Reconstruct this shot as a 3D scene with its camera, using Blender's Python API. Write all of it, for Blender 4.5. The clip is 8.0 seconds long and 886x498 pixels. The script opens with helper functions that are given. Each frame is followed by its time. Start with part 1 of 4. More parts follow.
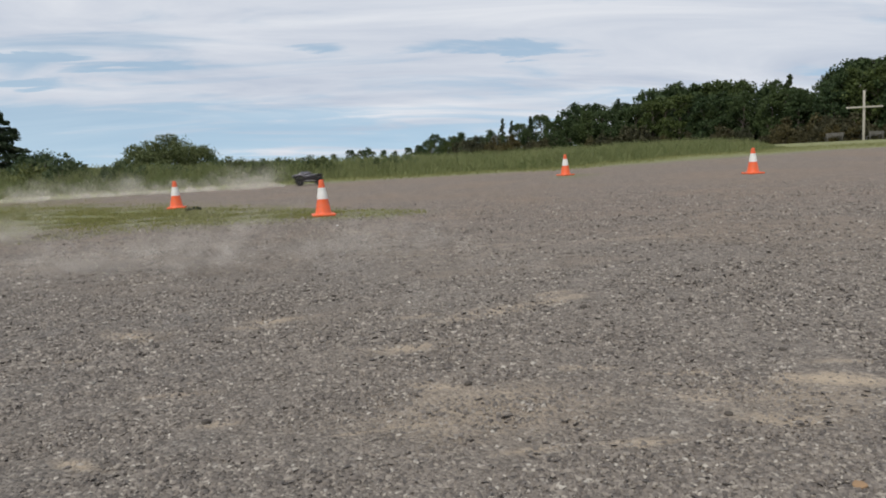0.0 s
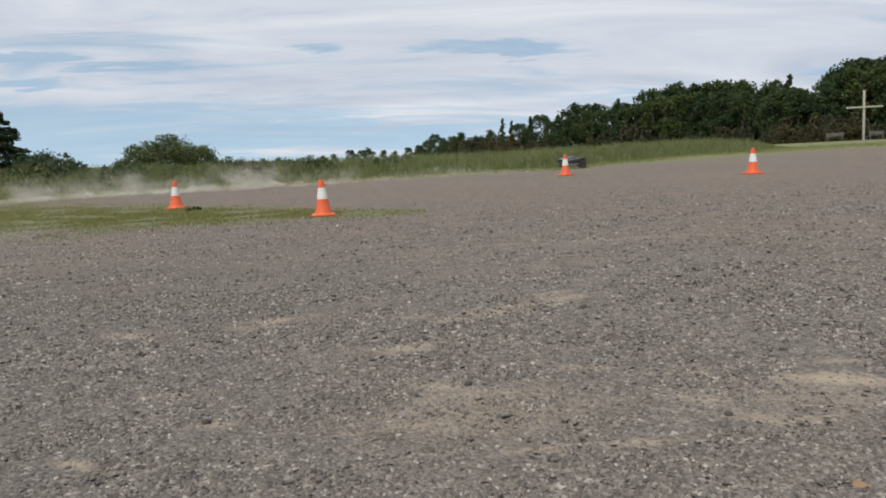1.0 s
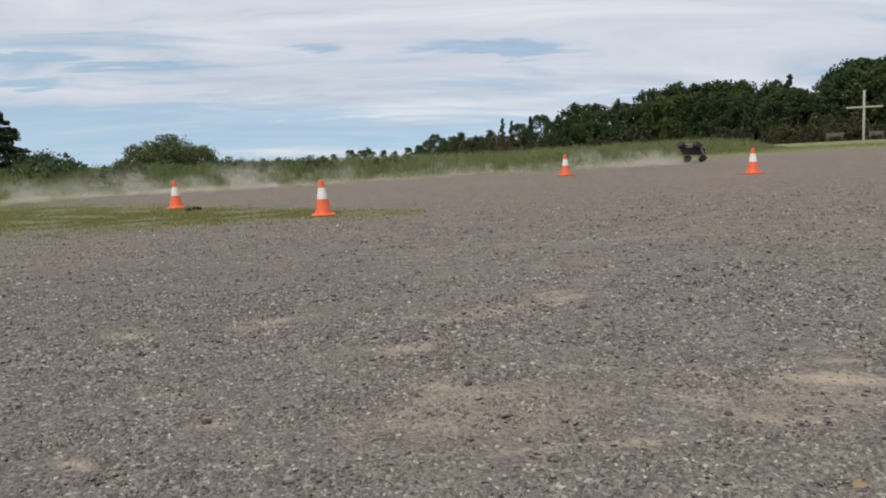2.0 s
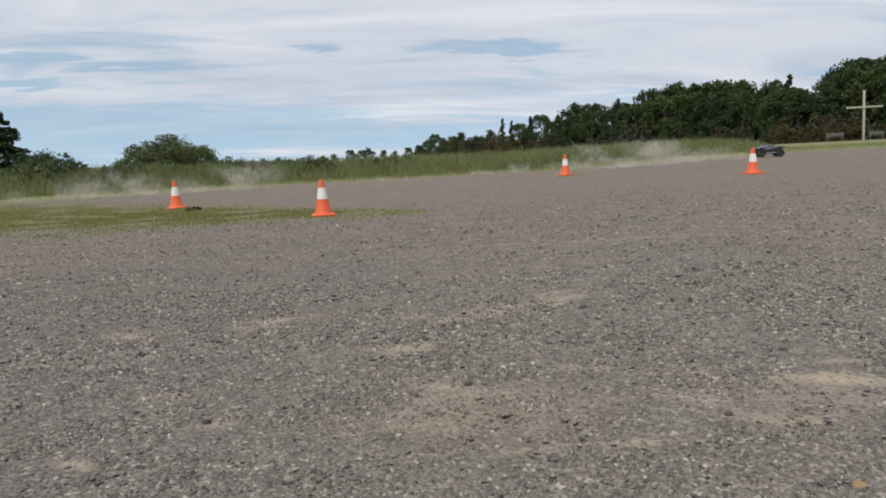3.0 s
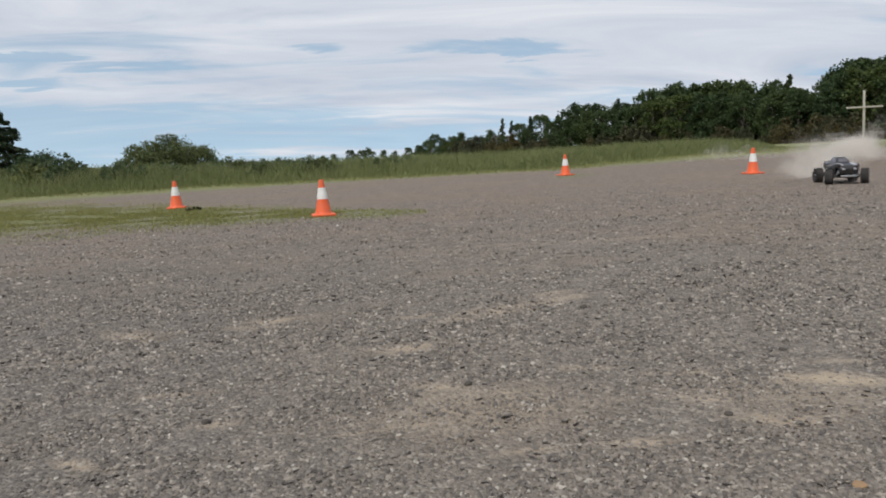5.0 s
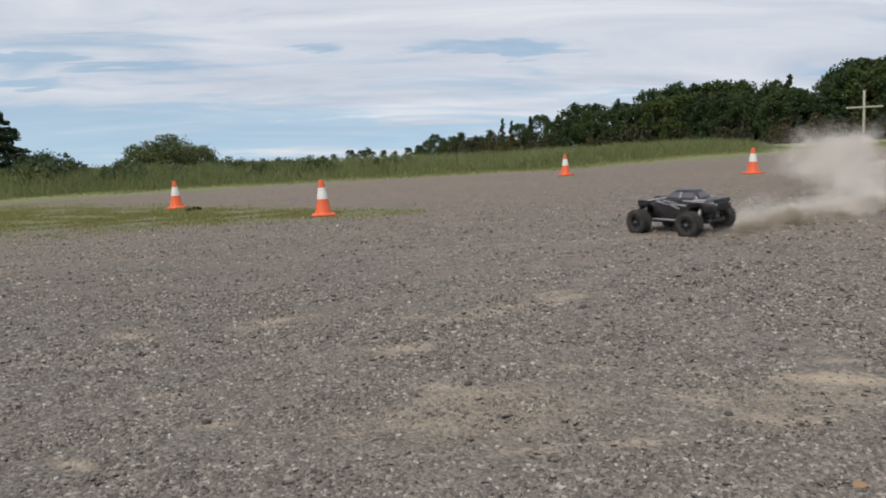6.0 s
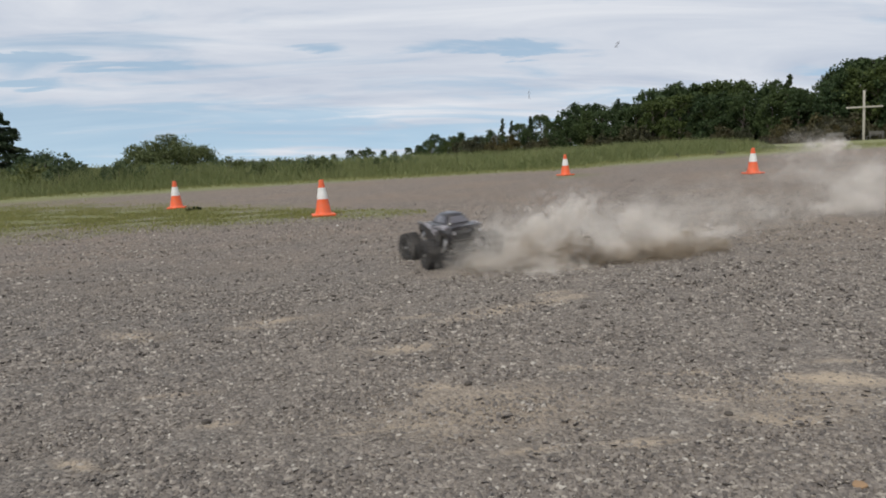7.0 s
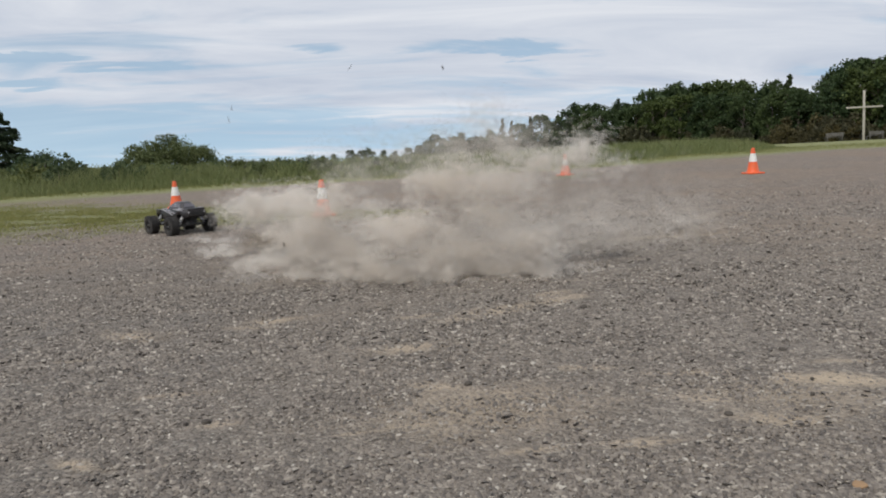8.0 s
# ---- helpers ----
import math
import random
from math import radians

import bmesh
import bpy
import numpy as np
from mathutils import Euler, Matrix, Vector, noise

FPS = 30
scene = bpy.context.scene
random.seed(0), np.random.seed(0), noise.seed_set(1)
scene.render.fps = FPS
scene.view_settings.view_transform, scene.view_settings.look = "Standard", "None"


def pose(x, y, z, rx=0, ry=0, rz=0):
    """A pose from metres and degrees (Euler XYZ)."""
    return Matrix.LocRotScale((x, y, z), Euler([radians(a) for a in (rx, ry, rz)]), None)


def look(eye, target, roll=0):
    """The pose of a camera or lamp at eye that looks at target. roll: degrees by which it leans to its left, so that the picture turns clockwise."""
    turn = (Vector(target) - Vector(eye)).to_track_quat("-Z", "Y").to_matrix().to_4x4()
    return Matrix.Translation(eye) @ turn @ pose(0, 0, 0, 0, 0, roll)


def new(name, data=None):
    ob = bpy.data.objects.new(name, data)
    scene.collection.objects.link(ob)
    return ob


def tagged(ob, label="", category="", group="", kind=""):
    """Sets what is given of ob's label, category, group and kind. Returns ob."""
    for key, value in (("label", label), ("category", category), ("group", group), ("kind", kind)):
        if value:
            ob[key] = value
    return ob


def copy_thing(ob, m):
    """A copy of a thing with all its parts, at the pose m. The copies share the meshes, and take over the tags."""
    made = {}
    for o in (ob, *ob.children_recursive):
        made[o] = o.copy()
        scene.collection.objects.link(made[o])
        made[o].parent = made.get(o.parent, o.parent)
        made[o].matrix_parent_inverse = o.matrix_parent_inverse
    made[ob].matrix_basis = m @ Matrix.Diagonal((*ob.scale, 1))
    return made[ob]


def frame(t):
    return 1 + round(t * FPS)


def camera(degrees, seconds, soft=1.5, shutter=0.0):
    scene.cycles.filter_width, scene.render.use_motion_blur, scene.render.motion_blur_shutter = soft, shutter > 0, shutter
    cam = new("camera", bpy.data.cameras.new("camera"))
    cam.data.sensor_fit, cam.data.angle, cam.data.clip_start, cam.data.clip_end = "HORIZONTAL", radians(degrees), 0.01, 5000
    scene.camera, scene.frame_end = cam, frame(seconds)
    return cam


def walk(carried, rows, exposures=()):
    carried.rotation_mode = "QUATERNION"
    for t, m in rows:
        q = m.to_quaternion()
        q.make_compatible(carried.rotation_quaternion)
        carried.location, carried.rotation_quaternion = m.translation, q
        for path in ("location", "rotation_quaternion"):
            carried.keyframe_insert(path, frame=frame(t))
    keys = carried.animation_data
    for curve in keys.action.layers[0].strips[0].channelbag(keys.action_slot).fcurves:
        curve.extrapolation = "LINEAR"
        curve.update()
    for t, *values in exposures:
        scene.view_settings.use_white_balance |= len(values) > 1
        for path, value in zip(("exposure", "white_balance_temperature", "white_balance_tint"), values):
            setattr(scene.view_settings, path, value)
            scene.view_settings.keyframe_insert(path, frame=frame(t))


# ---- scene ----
cam = camera(62, 8.0, soft=1.9, shutter=0.4)
scene.cycles.transparent_max_bounces = 128
walk(cam, [(0.0, pose(0, 0, 0.811, 83.66, 0, 0)), (8.0, pose(0, 0, 0.811, 83.66, 0, 0))],
     exposures=[(0.0, 0.0), (8.0, 0.0)])

# ---- world and light ----
SUN_ELEVATION, SUN_TURN = radians(52), radians(215)
RIFTS = ((0.045, 0.160, 0.13, 0.014, 1.0), (0.13, 0.152, 0.11, 0.009, 0.7), (-0.56, 0.145, 0.11, 0.009, 1.0), (-0.42, 0.132, 0.10, 0.007, 0.8),
         (-0.575, 0.108, 0.075, 0.006, 1.0), (0.50, 0.128, 0.16, 0.012, 0.7), (0.60, 0.190, 0.08, 0.012, 0.6), (-0.17, 0.160, 0.05, 0.008, 0.5),
         (-0.95, 0.19, 0.18, 0.03, 0.8), (1.0, 0.24, 0.25, 0.03, 0.7))


def build_world():
    w = bpy.data.worlds.new("sky")
    scene.world = w
    w.use_nodes = True
    nt = w.node_tree
    nt.nodes.clear()
    N, L = nt.nodes.new, nt.links.new
    out, bg = N("ShaderNodeOutputWorld"), N("ShaderNodeBackground")
    sky = N("ShaderNodeTexSky")
    sky.sky_type, sky.sun_disc = "NISHITA", False
    sky.sun_elevation, sky.sun_rotation = SUN_ELEVATION, SUN_TURN
    sky.altitude, sky.dust_density, sky.ozone_density = 300, 0.4, 3.0
    co = N("ShaderNodeTexCoord")
    sep = N("ShaderNodeSeparateXYZ")
    L(co.outputs["Generated"], sep.inputs[0])
    up = N("ShaderNodeCombineXYZ")
    lift = N("ShaderNodeMath")
    lift.operation = "MULTIPLY_ADD"
    lift.inputs[1].default_value, lift.inputs[2].default_value = 0.75, 0.22
    L(sep.outputs["Z"], lift.inputs[0])
    L(sep.outputs["X"], up.inputs[0]), L(sep.outputs["Y"], up.inputs[1]), L(lift.outputs[0], up.inputs[2])
    L(up.outputs[0], sky.inputs["Vector"])

    def m(op, a, b=0.0, clamp=False):
        n = N("ShaderNodeMath")
        n.operation, n.use_clamp = op, clamp
        for i, v in enumerate((a, b)):
            if isinstance(v, (int, float)):
                n.inputs[i].default_value = v
            else:
                L(v, n.inputs[i])
        return n.outputs[0]

    # flat cloud layer: the direction met with a plane overhead
    h = m("ADD", m("MAXIMUM", sep.outputs["Z"], 0.0), 0.16)
    px, py = m("DIVIDE", sep.outputs["X"], h), m("DIVIDE", sep.outputs["Y"], h)
    com = N("ShaderNodeCombineXYZ")
    L(px, com.inputs[0]), L(py, com.inputs[1])

    def tex(scale, detail, rough, sx, sy, ox, oy, warp):
        mp = N("ShaderNodeMapping")
        mp.inputs["Scale"].default_value = (sx, sy, 1)
        mp.inputs["Location"].default_value = (ox, oy, 0)
        mp.inputs["Rotation"].default_value = (0, 0, radians(-14))
        L(com.outputs[0], mp.inputs["Vector"])
        n = N("ShaderNodeTexNoise")
        n.inputs["Scale"].default_value, n.inputs["Detail"].default_value = scale, detail
        n.inputs["Roughness"].default_value, n.inputs["Distortion"].default_value = rough, warp
        L(mp.outputs[0], n.inputs["Vector"])
        return n.outputs[0]

    big = tex(0.75, 4, 0.5, 0.42, 1.0, 3.1, 0.4, 0.5)
    fine = tex(2.1, 7, 0.58, 0.42, 1.1, 1.7, 2.9, 1.2)
    cover = m("ADD", m("MULTIPLY", big, 0.55), m("MULTIPLY", fine, 0.45))
    # thinner cloud towards the horizon
    low = N("ShaderNodeMapRange")
    low.interpolation_type = "SMOOTHSTEP"
    for k, v in (("From Min", -0.02), ("From Max", 0.10), ("To Min", -0.02), ("To Max", 0.13)):
        low.inputs[k].default_value = v
    L(sep.outputs["Z"], low.inputs["Value"])
    amount = N("ShaderNodeMapRange")
    amount.interpolation_type = "SMOOTHSTEP"
    for k, v in (("From Min", 0.495), ("From Max", 0.645), ("To Min", 0.30), ("To Max", 0.97)):
        amount.inputs[k].default_value = v
    # long rifts in the cloud sheet: bearing, height, half-length, half-height, depth
    bear, high = m("DIVIDE", sep.outputs["X"], m("MAXIMUM", sep.outputs["Y"], 0.05)), m("DIVIDE", sep.outputs["Z"], m("MAXIMUM", sep.outputs["Y"], 0.05))
    wave = m("SUBTRACT", tex(2.6, 5, 0.6, 0.5, 1.4, 2.0, 8.0, 0.8), 0.5)
    high = m("ADD", high, m("MULTIPLY", wave, 0.055))
    rift = 0.0
    for b0, h0, rb, rh, deep in RIFTS:
        u, v = m("DIVIDE", m("SUBTRACT", bear, b0), rb), m("DIVIDE", m("SUBTRACT", high, h0), rh)
        d = m("ADD", m("MULTIPLY", u, u), m("MULTIPLY", v, v))
        rift = m("ADD", rift, m("MULTIPLY", m("SUBTRACT", 1.0, m("MINIMUM", d, 1.0)), deep * 1.2))
    L(m("SUBTRACT", m("ADD", cover, low.outputs[0]), m("MULTIPLY", m("MINIMUM", rift, 1.0), m("ADD", 0.15, m("MULTIPLY", wave, 0.5)))), amount.inputs["Value"])
    # grey undersides in the cloud
    tone = N("ShaderNodeMapRange")
    for k, v in (("From Min", 0.35), ("From Max", 0.66), ("To Min", 0.0), ("To Max", 1.0)):
        tone.inputs[k].default_value = v
    L(tex(1.1, 7, 0.6, 0.45, 1.3, 7.0, 5.0, 0.8), tone.inputs["Value"])
    cc = N("ShaderNodeMix")
    cc.data_type = "RGBA"
    cc.inputs[6].default_value, cc.inputs[7].default_value = (0.51, 0.565, 0.67, 1), (0.775, 0.797, 0.845, 1)
    L(tone.outputs[0], cc.inputs[0])
    sk = N("ShaderNodeMix")
    sk.data_type, sk.blend_type = "RGBA", "MULTIPLY"
    sk.inputs[0].default_value = 1.0
    sk.inputs[7].default_value = (0.202, 0.191, 0.151, 1)
    L(sky.outputs[0], sk.inputs[6])
    mix = N("ShaderNodeMix")
    mix.data_type = "RGBA"
    L(amount.outputs[0], mix.inputs[0]), L(sk.outputs[2], mix.inputs[6]), L(cc.outputs[2], mix.inputs[7])
    L(mix.outputs[2], bg.inputs["Color"])
    bg.inputs["Strength"].default_value = 1.0
    L(bg.outputs[0], out.inputs["Surface"])


build_world()
sun_data = bpy.data.lights.new("sun", "SUN")
sun_data.energy, sun_data.angle, sun_data.color = 2.7, radians(9), (1.0, 0.95, 0.87)
sun = new("sun", sun_data)
_az = SUN_TURN
sun.matrix_basis = look((0, 0, 30), (-math.sin(_az) * 30, -math.cos(_az) * 30, 30 - 30 * math.tan(SUN_ELEVATION)))

# ---- materials ----


class Nodes:
    """Short hand for the nodes of one material."""

    def __init__(self, name):
        self.mat = bpy.data.materials.new(name)
        self.mat.use_nodes = True
        self.nt = self.mat.node_tree
        self.nt.nodes.clear()
        self.out = self.n("ShaderNodeOutputMaterial")
        self.co = self.n("ShaderNodeTexCoord")

    def n(self, kind):
        return self.nt.nodes.new(kind)

    def put(self, value, socket):
        if hasattr(value, "is_output"):
            self.nt.links.new(value, socket)
        else:
            socket.default_value = value

    def math(self, op, a, b=0.0, clamp=False):
        k = self.n("ShaderNodeMath")
        k.operation, k.use_clamp = op, clamp
        self.put(a, k.inputs[0]), self.put(b, k.inputs[1])
        return k.outputs[0]

    def ramp(self, v, a, b, lo=0.0, hi=1.0):
        k = self.n("ShaderNodeMapRange")
        k.interpolation_type = "SMOOTHSTEP"
        for s, x in (("Value", v), ("From Min", a), ("From Max", b), ("To Min", lo), ("To Max", hi)):
            self.put(x, k.inputs[s])
        return k.outputs[0]

    def noise(self, scale, detail=4, rough=0.55, vec=None, warp=0.0, colour=False):
        k = self.n("ShaderNodeTexNoise")
        k.inputs["Scale"].default_value, k.inputs["Detail"].default_value = scale, detail
        k.inputs["Roughness"].default_value, k.inputs["Distortion"].default_value = rough, warp
        self.nt.links.new(vec or self.co.outputs["Object"], k.inputs["Vector"])
        return k.outputs[1 if colour else 0]

    def cells(self, scale, vec=None, feature="F1", out=0):
        k = self.n("ShaderNodeTexVoronoi")
        k.feature = feature
        k.inputs["Scale"].default_value = scale
        self.nt.links.new(vec or self.co.outputs["Object"], k.inputs["Vector"])
        return k.outputs[out]

    def mapped(self, scale=(1, 1, 1), turn=0.0, loc=(0, 0, 0), vec=None):
        k = self.n("ShaderNodeMapping")
        k.inputs["Scale"].default_value, k.inputs["Location"].default_value = scale, loc
        k.inputs["Rotation"].default_value = (0, 0, turn)
        self.nt.links.new(vec or self.co.outputs["Object"], k.inputs["Vector"])
        return k.outputs[0]

    def mix(self, f, a, b, blend="MIX"):
        k = self.n("ShaderNodeMix")
        k.data_type, k.blend_type = "RGBA", blend
        self.put(f, k.inputs[0])
        for v, i in ((a, 6), (b, 7)):
            self.put((*v, 1) if isinstance(v, tuple) and len(v) == 3 else v, k.inputs[i])
        return k.outputs[2]

    def bump(self, height, strength, distance):
        k = self.n("ShaderNodeBump")
        k.inputs["Strength"].default_value, k.inputs["Distance"].default_value = strength, distance
        self.put(height, k.inputs["Height"])
        return k.outputs[0]

    def surface(self, colour, rough=0.8, metal=0.0, normal=None, spec=0.4, coat=0.0, clear=None):
        k = self.n("ShaderNodeBsdfPrincipled")
        self.put((*colour, 1) if isinstance(colour, tuple) and len(colour) == 3 else colour, k.inputs["Base Color"])
        self.put(rough, k.inputs["Roughness"])
        self.put(metal, k.inputs["Metallic"])
        k.inputs["Specular IOR Level"].default_value = spec
        k.inputs["Coat Weight"].default_value = coat
        if normal:
            self.put(normal, k.inputs["Normal"])
        self.nt.links.new(k.outputs[0], self.out.inputs["Surface"])
        return self.mat


def island_random(k):
    return k.n("ShaderNodeNewGeometry").outputs["Random Per Island"]


def object_random(k):
    return k.n("ShaderNodeObjectInfo").outputs["Random"]


def colour_ramp(k, v, stops):
    r = k.n("ShaderNodeValToRGB")
    el = r.color_ramp.elements
    while len(el) < len(stops):
        el.new(0.5)
    for e, (p, c) in zip(el, stops):
        e.position, e.color = p, (*c, 1)
    k.put(v, r.inputs[0])
    return r.outputs[0]


# bare sandy spots: x, y, half-length, half-width, turn
SAND_SPOTS = ((1.25, 2.29, 0.24, 0.08, -19), (0.87, 2.43, 0.13, 0.042, -10), (0.49, 2.56, 0.09, 0.04, -6), (-0, 2.42, 0.14, 0.048, -18),
              (-0.05, 2.1, 0.19, 0.036, 2), (0.22, 1.87, 0.1, 0.033, 9), (0.54, 1.88, 0.11, 0.029, 4), (0.98, 1.99, 0.17, 0.058, -13),
              (0.24, 3.52, 0.33, 0.112, 37), (-0.15, 2.95, 0.19, 0.07, 7), (-1.46, 3.4, 0.25, 0.093, -28), (-0.7, 2.18, 0.08, 0.039, 6),
              (-0.99, 1.93, 0.11, 0.035, -23), (0.56, 3.68, 0.27, 0.094, 24), (-0.82, 3.57, 0.19, 0.076, 14), (0.81, 2.18, 0.12, 0.044, -23), (1.05, 2.18, 0.5, 0.2, -12), (0.1, 2.2, 0.5, 0.25, 10),
              (0.57, 3.85, 0.16, 0.07, 30), (0.31, 3.49, 0.2, 0.06, 25), (-0.13, 3.48, 0.16, 0.05, 15), (-0.15, 2.91, 0.2, 0.05, 12), (-0.93, 3.45, 0.13, 0.06, -10), (-1.43, 3.43, 0.17, 0.05, -5), (0.55, 2.54, 0.12, 0.035, 0), (0.78, 2.44, 0.13, 0.035, -8), (-0.24, 2.06, 0.12, 0.02, 8), (1.02, 2.00, 0.16, 0.03, 0), (0.17, 1.86, 0.05, 0.03, 0), (0.49, 1.90, 0.13, 0.02, 5), (-0.95, 2.49, 0.2, 0.03, 5), (-1.57, 3.01, 0.15, 0.03, 0), (1.39, 2.47, 0.2, 0.03, -5))


def ground_material():
    k = Nodes("gravel_and_turf")
    sep = k.n("ShaderNodeSeparateXYZ")
    k.nt.links.new(k.co.outputs["Object"], sep.inputs[0])
    X, Y = sep.outputs[0], sep.outputs[1]
    # crushed stone
    stone = k.cells(75, out=1)
    hsv = k.n("ShaderNodeSeparateColor")
    k.put(stone, hsv.inputs[0])
    grey = colour_ramp(k, hsv.outputs[0], [(0.0, (0.118, 0.104, 0.092)), (0.45, (0.196, 0.171, 0.149)),
                                           (0.8, (0.252, 0.221, 0.189)), (1.0, (0.360, 0.330, 0.286))])
    coarse = k.cells(24, out=1)
    hs2 = k.n("ShaderNodeSeparateColor")
    k.put(coarse, hs2.inputs[0])
    grey = k.mix(0.30, grey, colour_ramp(k, hs2.outputs[1], [(0.0, (0.144, 0.128, 0.115)), (1.0, (0.299, 0.265, 0.229))]))
    patch = k.noise(0.55, 5, 0.6, warp=0.4)
    grey = k.mix(k.ramp(patch, 0.42, 0.68), grey, k.mix(0.55, grey, (0.25, 0.205, 0.16)))
    # grey turns bluer and darker towards the near left; the far lot is ruddier
    side = k.math("MULTIPLY", k.ramp(k.math("ADD", X, k.math("MULTIPLY", patch, 1.6)), -1.6, 1.2, 1.0, 0.0), k.ramp(Y, 3.5, 8.0, 1.0, 0.0))
    grey = k.mix(side, grey, k.mix(1.0, grey, (0.80, 0.82, 0.85), "MULTIPLY"))
    grey = k.mix(k.ramp(Y, 3.5, 9.0), grey, k.mix(1.0, grey, (1.05, 0.985, 0.955), "MULTIPLY"))
    grey = k.mix(1.0, grey, colour_ramp(k, k.noise(7, 6, 0.72), [(0.3, (0.72, 0.72, 0.72)), (0.7, (1.16, 1.15, 1.13))]), "MULTIPLY")
    # wheel lines of bare sand
    lines = k.noise(1.0, 5, 0.62, vec=k.mapped((0.30, 2.3, 1), radians(-14)), warp=0.5)
    sand_f = k.math("MULTIPLY", k.ramp(lines, 0.60, 0.70), k.ramp(Y, 3.0, 9.0, 0.5, 0.08))

    ragged = k.math("MULTIPLY", k.math("SUBTRACT", k.noise(11, 5, 0.7), 0.5), 2.2)

    def spot(cx, cy, rx, ry, turn):
        v = k.n("ShaderNodeMapping")
        v.vector_type = "TEXTURE"
        v.inputs["Location"].default_value, v.inputs["Scale"].default_value = (cx, cy, 0), (rx, ry, 100)
        v.inputs["Rotation"].default_value = (0, 0, radians(turn))
        k.nt.links.new(k.co.outputs["Object"], v.inputs["Vector"])
        d = k.n("ShaderNodeVectorMath")
        d.operation = "LENGTH"
        k.nt.links.new(v.outputs[0], d.inputs[0])
        return k.ramp(k.math("ADD", d.outputs["Value"], ragged), 0.0, 1.35, 1.0, 0.0)

    for i, c in enumerate(SAND_SPOTS):
        sand_f = k.math("MAXIMUM", sand_f, k.math("MULTIPLY", spot(*c), 0.9 if i == 0 else 0.66 if i < 16 else 0.4 if i < 18 else 0.5))
    sand = k.mix(k.noise(60, 3), (0.34, 0.272, 0.195), (0.45, 0.37, 0.275))
    lot = k.mix(sand_f, grey, sand)
    # turf: the verge past the lot's far edge, and a worn patch in the lot
    wob = k.math("MULTIPLY", k.math("SUBTRACT", k.noise(0.9, 5, 0.6), 0.5), 2.2)
    edge = k.math("ADD", k.math("MULTIPLY", k.math("MAXIMUM", k.math("SUBTRACT", X, 3.4), 0.0), 0.45), 18.6)
    edge = k.math("MINIMUM", edge, 22.4)
    edge = k.math("ADD", edge, k.math("MULTIPLY", k.math("MINIMUM", k.math("ADD", X, 2.5), 0.0), 0.20))
    verge = k.ramp(k.math("ADD", k.math("SUBTRACT", Y, edge), k.math("MULTIPLY", wob, 0.7)), -0.3, 2.0, 0.0, 0.9)
    # the patch: axis from (-0.4, 9.2) to the far left
    ax = k.math("MULTIPLY", k.math("ADD", X, 0.2), -1.0)
    mid = k.math("ADD", k.math("MULTIPLY", ax, 0.39), 9.15)
    half = k.math("ADD", k.math("MULTIPLY", k.math("MAXIMUM", ax, 0.0), 0.42), 0.35)
    off = k.math("DIVIDE", k.math("ABSOLUTE", k.math("SUBTRACT", Y, mid)), half)
    inside = k.math("MULTIPLY", k.ramp(k.math("ADD", off, wob), 0.2, 1.5, 1.0, 0.0), k.ramp(ax, -0.3, 0.7))
    inside = k.math("MULTIPLY", inside, k.ramp(k.noise(5.0, 5, 0.7), 0.30, 0.52, 0.45, 0.97))
    green = k.mix(k.noise(1.3, 5, 0.6), (0.150, 0.166, 0.060), (0.225, 0.222, 0.104))
    green = k.mix(k.math("MULTIPLY", k.noise(38, 3), 0.6), green, (0.11, 0.125, 0.05))
    straw = k.mix(k.noise(2.1, 5, 0.6), (0.165, 0.190, 0.068), (0.255, 0.255, 0.118))
    # a little turf round the cone by the far edge
    dx, dy = k.math("SUBTRACT", X, 2.75), k.math("MULTIPLY", k.math("SUBTRACT", Y, 15.9), 0.6)
    tuft = k.ramp(k.math("ADD", k.math("SQRT", k.math("ADD", k.math("MULTIPLY", dx, dx), k.math("MULTIPLY", dy, dy))), wob), 0.15, 0.8, 0.6, 0.0)
    inside = k.math("MAXIMUM", inside, tuft)
    col = k.mix(verge, k.mix(inside, lot, green), straw)
    hgt = k.math("ADD", k.math("MULTIPLY", k.cells(75), -1.0), k.math("MULTIPLY", k.cells(24), -0.35))
    hgt = k.math("ADD", hgt, k.math("MULTIPLY", k.noise(220, 3), 0.5))
    hgt = k.math("MULTIPLY", hgt, k.math("SUBTRACT", 1.0, k.math("MULTIPLY", sand_f, 0.7)))
    return k.surface(col, k.math("ADD", 0.82, k.math("MULTIPLY", k.noise(3, 3), 0.15)), normal=k.bump(hgt, 0.75, 0.02), spec=0.25)


def stone_material():
    k = Nodes("crushed_stone")
    c = colour_ramp(k, island_random(k), [(0.0, (0.080, 0.070, 0.064)), (0.3, (0.148, 0.130, 0.115)), (0.7, (0.215, 0.188, 0.162)),
                                          (0.93, (0.320, 0.287, 0.246)), (1.0, (0.470, 0.435, 0.380))])
    c = k.mix(k.math("MULTIPLY", k.noise(160, 3), 0.4), c, (0.172, 0.152, 0.132))
    return k.surface(c, 0.85, normal=k.bump(k.noise(300, 3), 0.4, 0.002), spec=0.3)


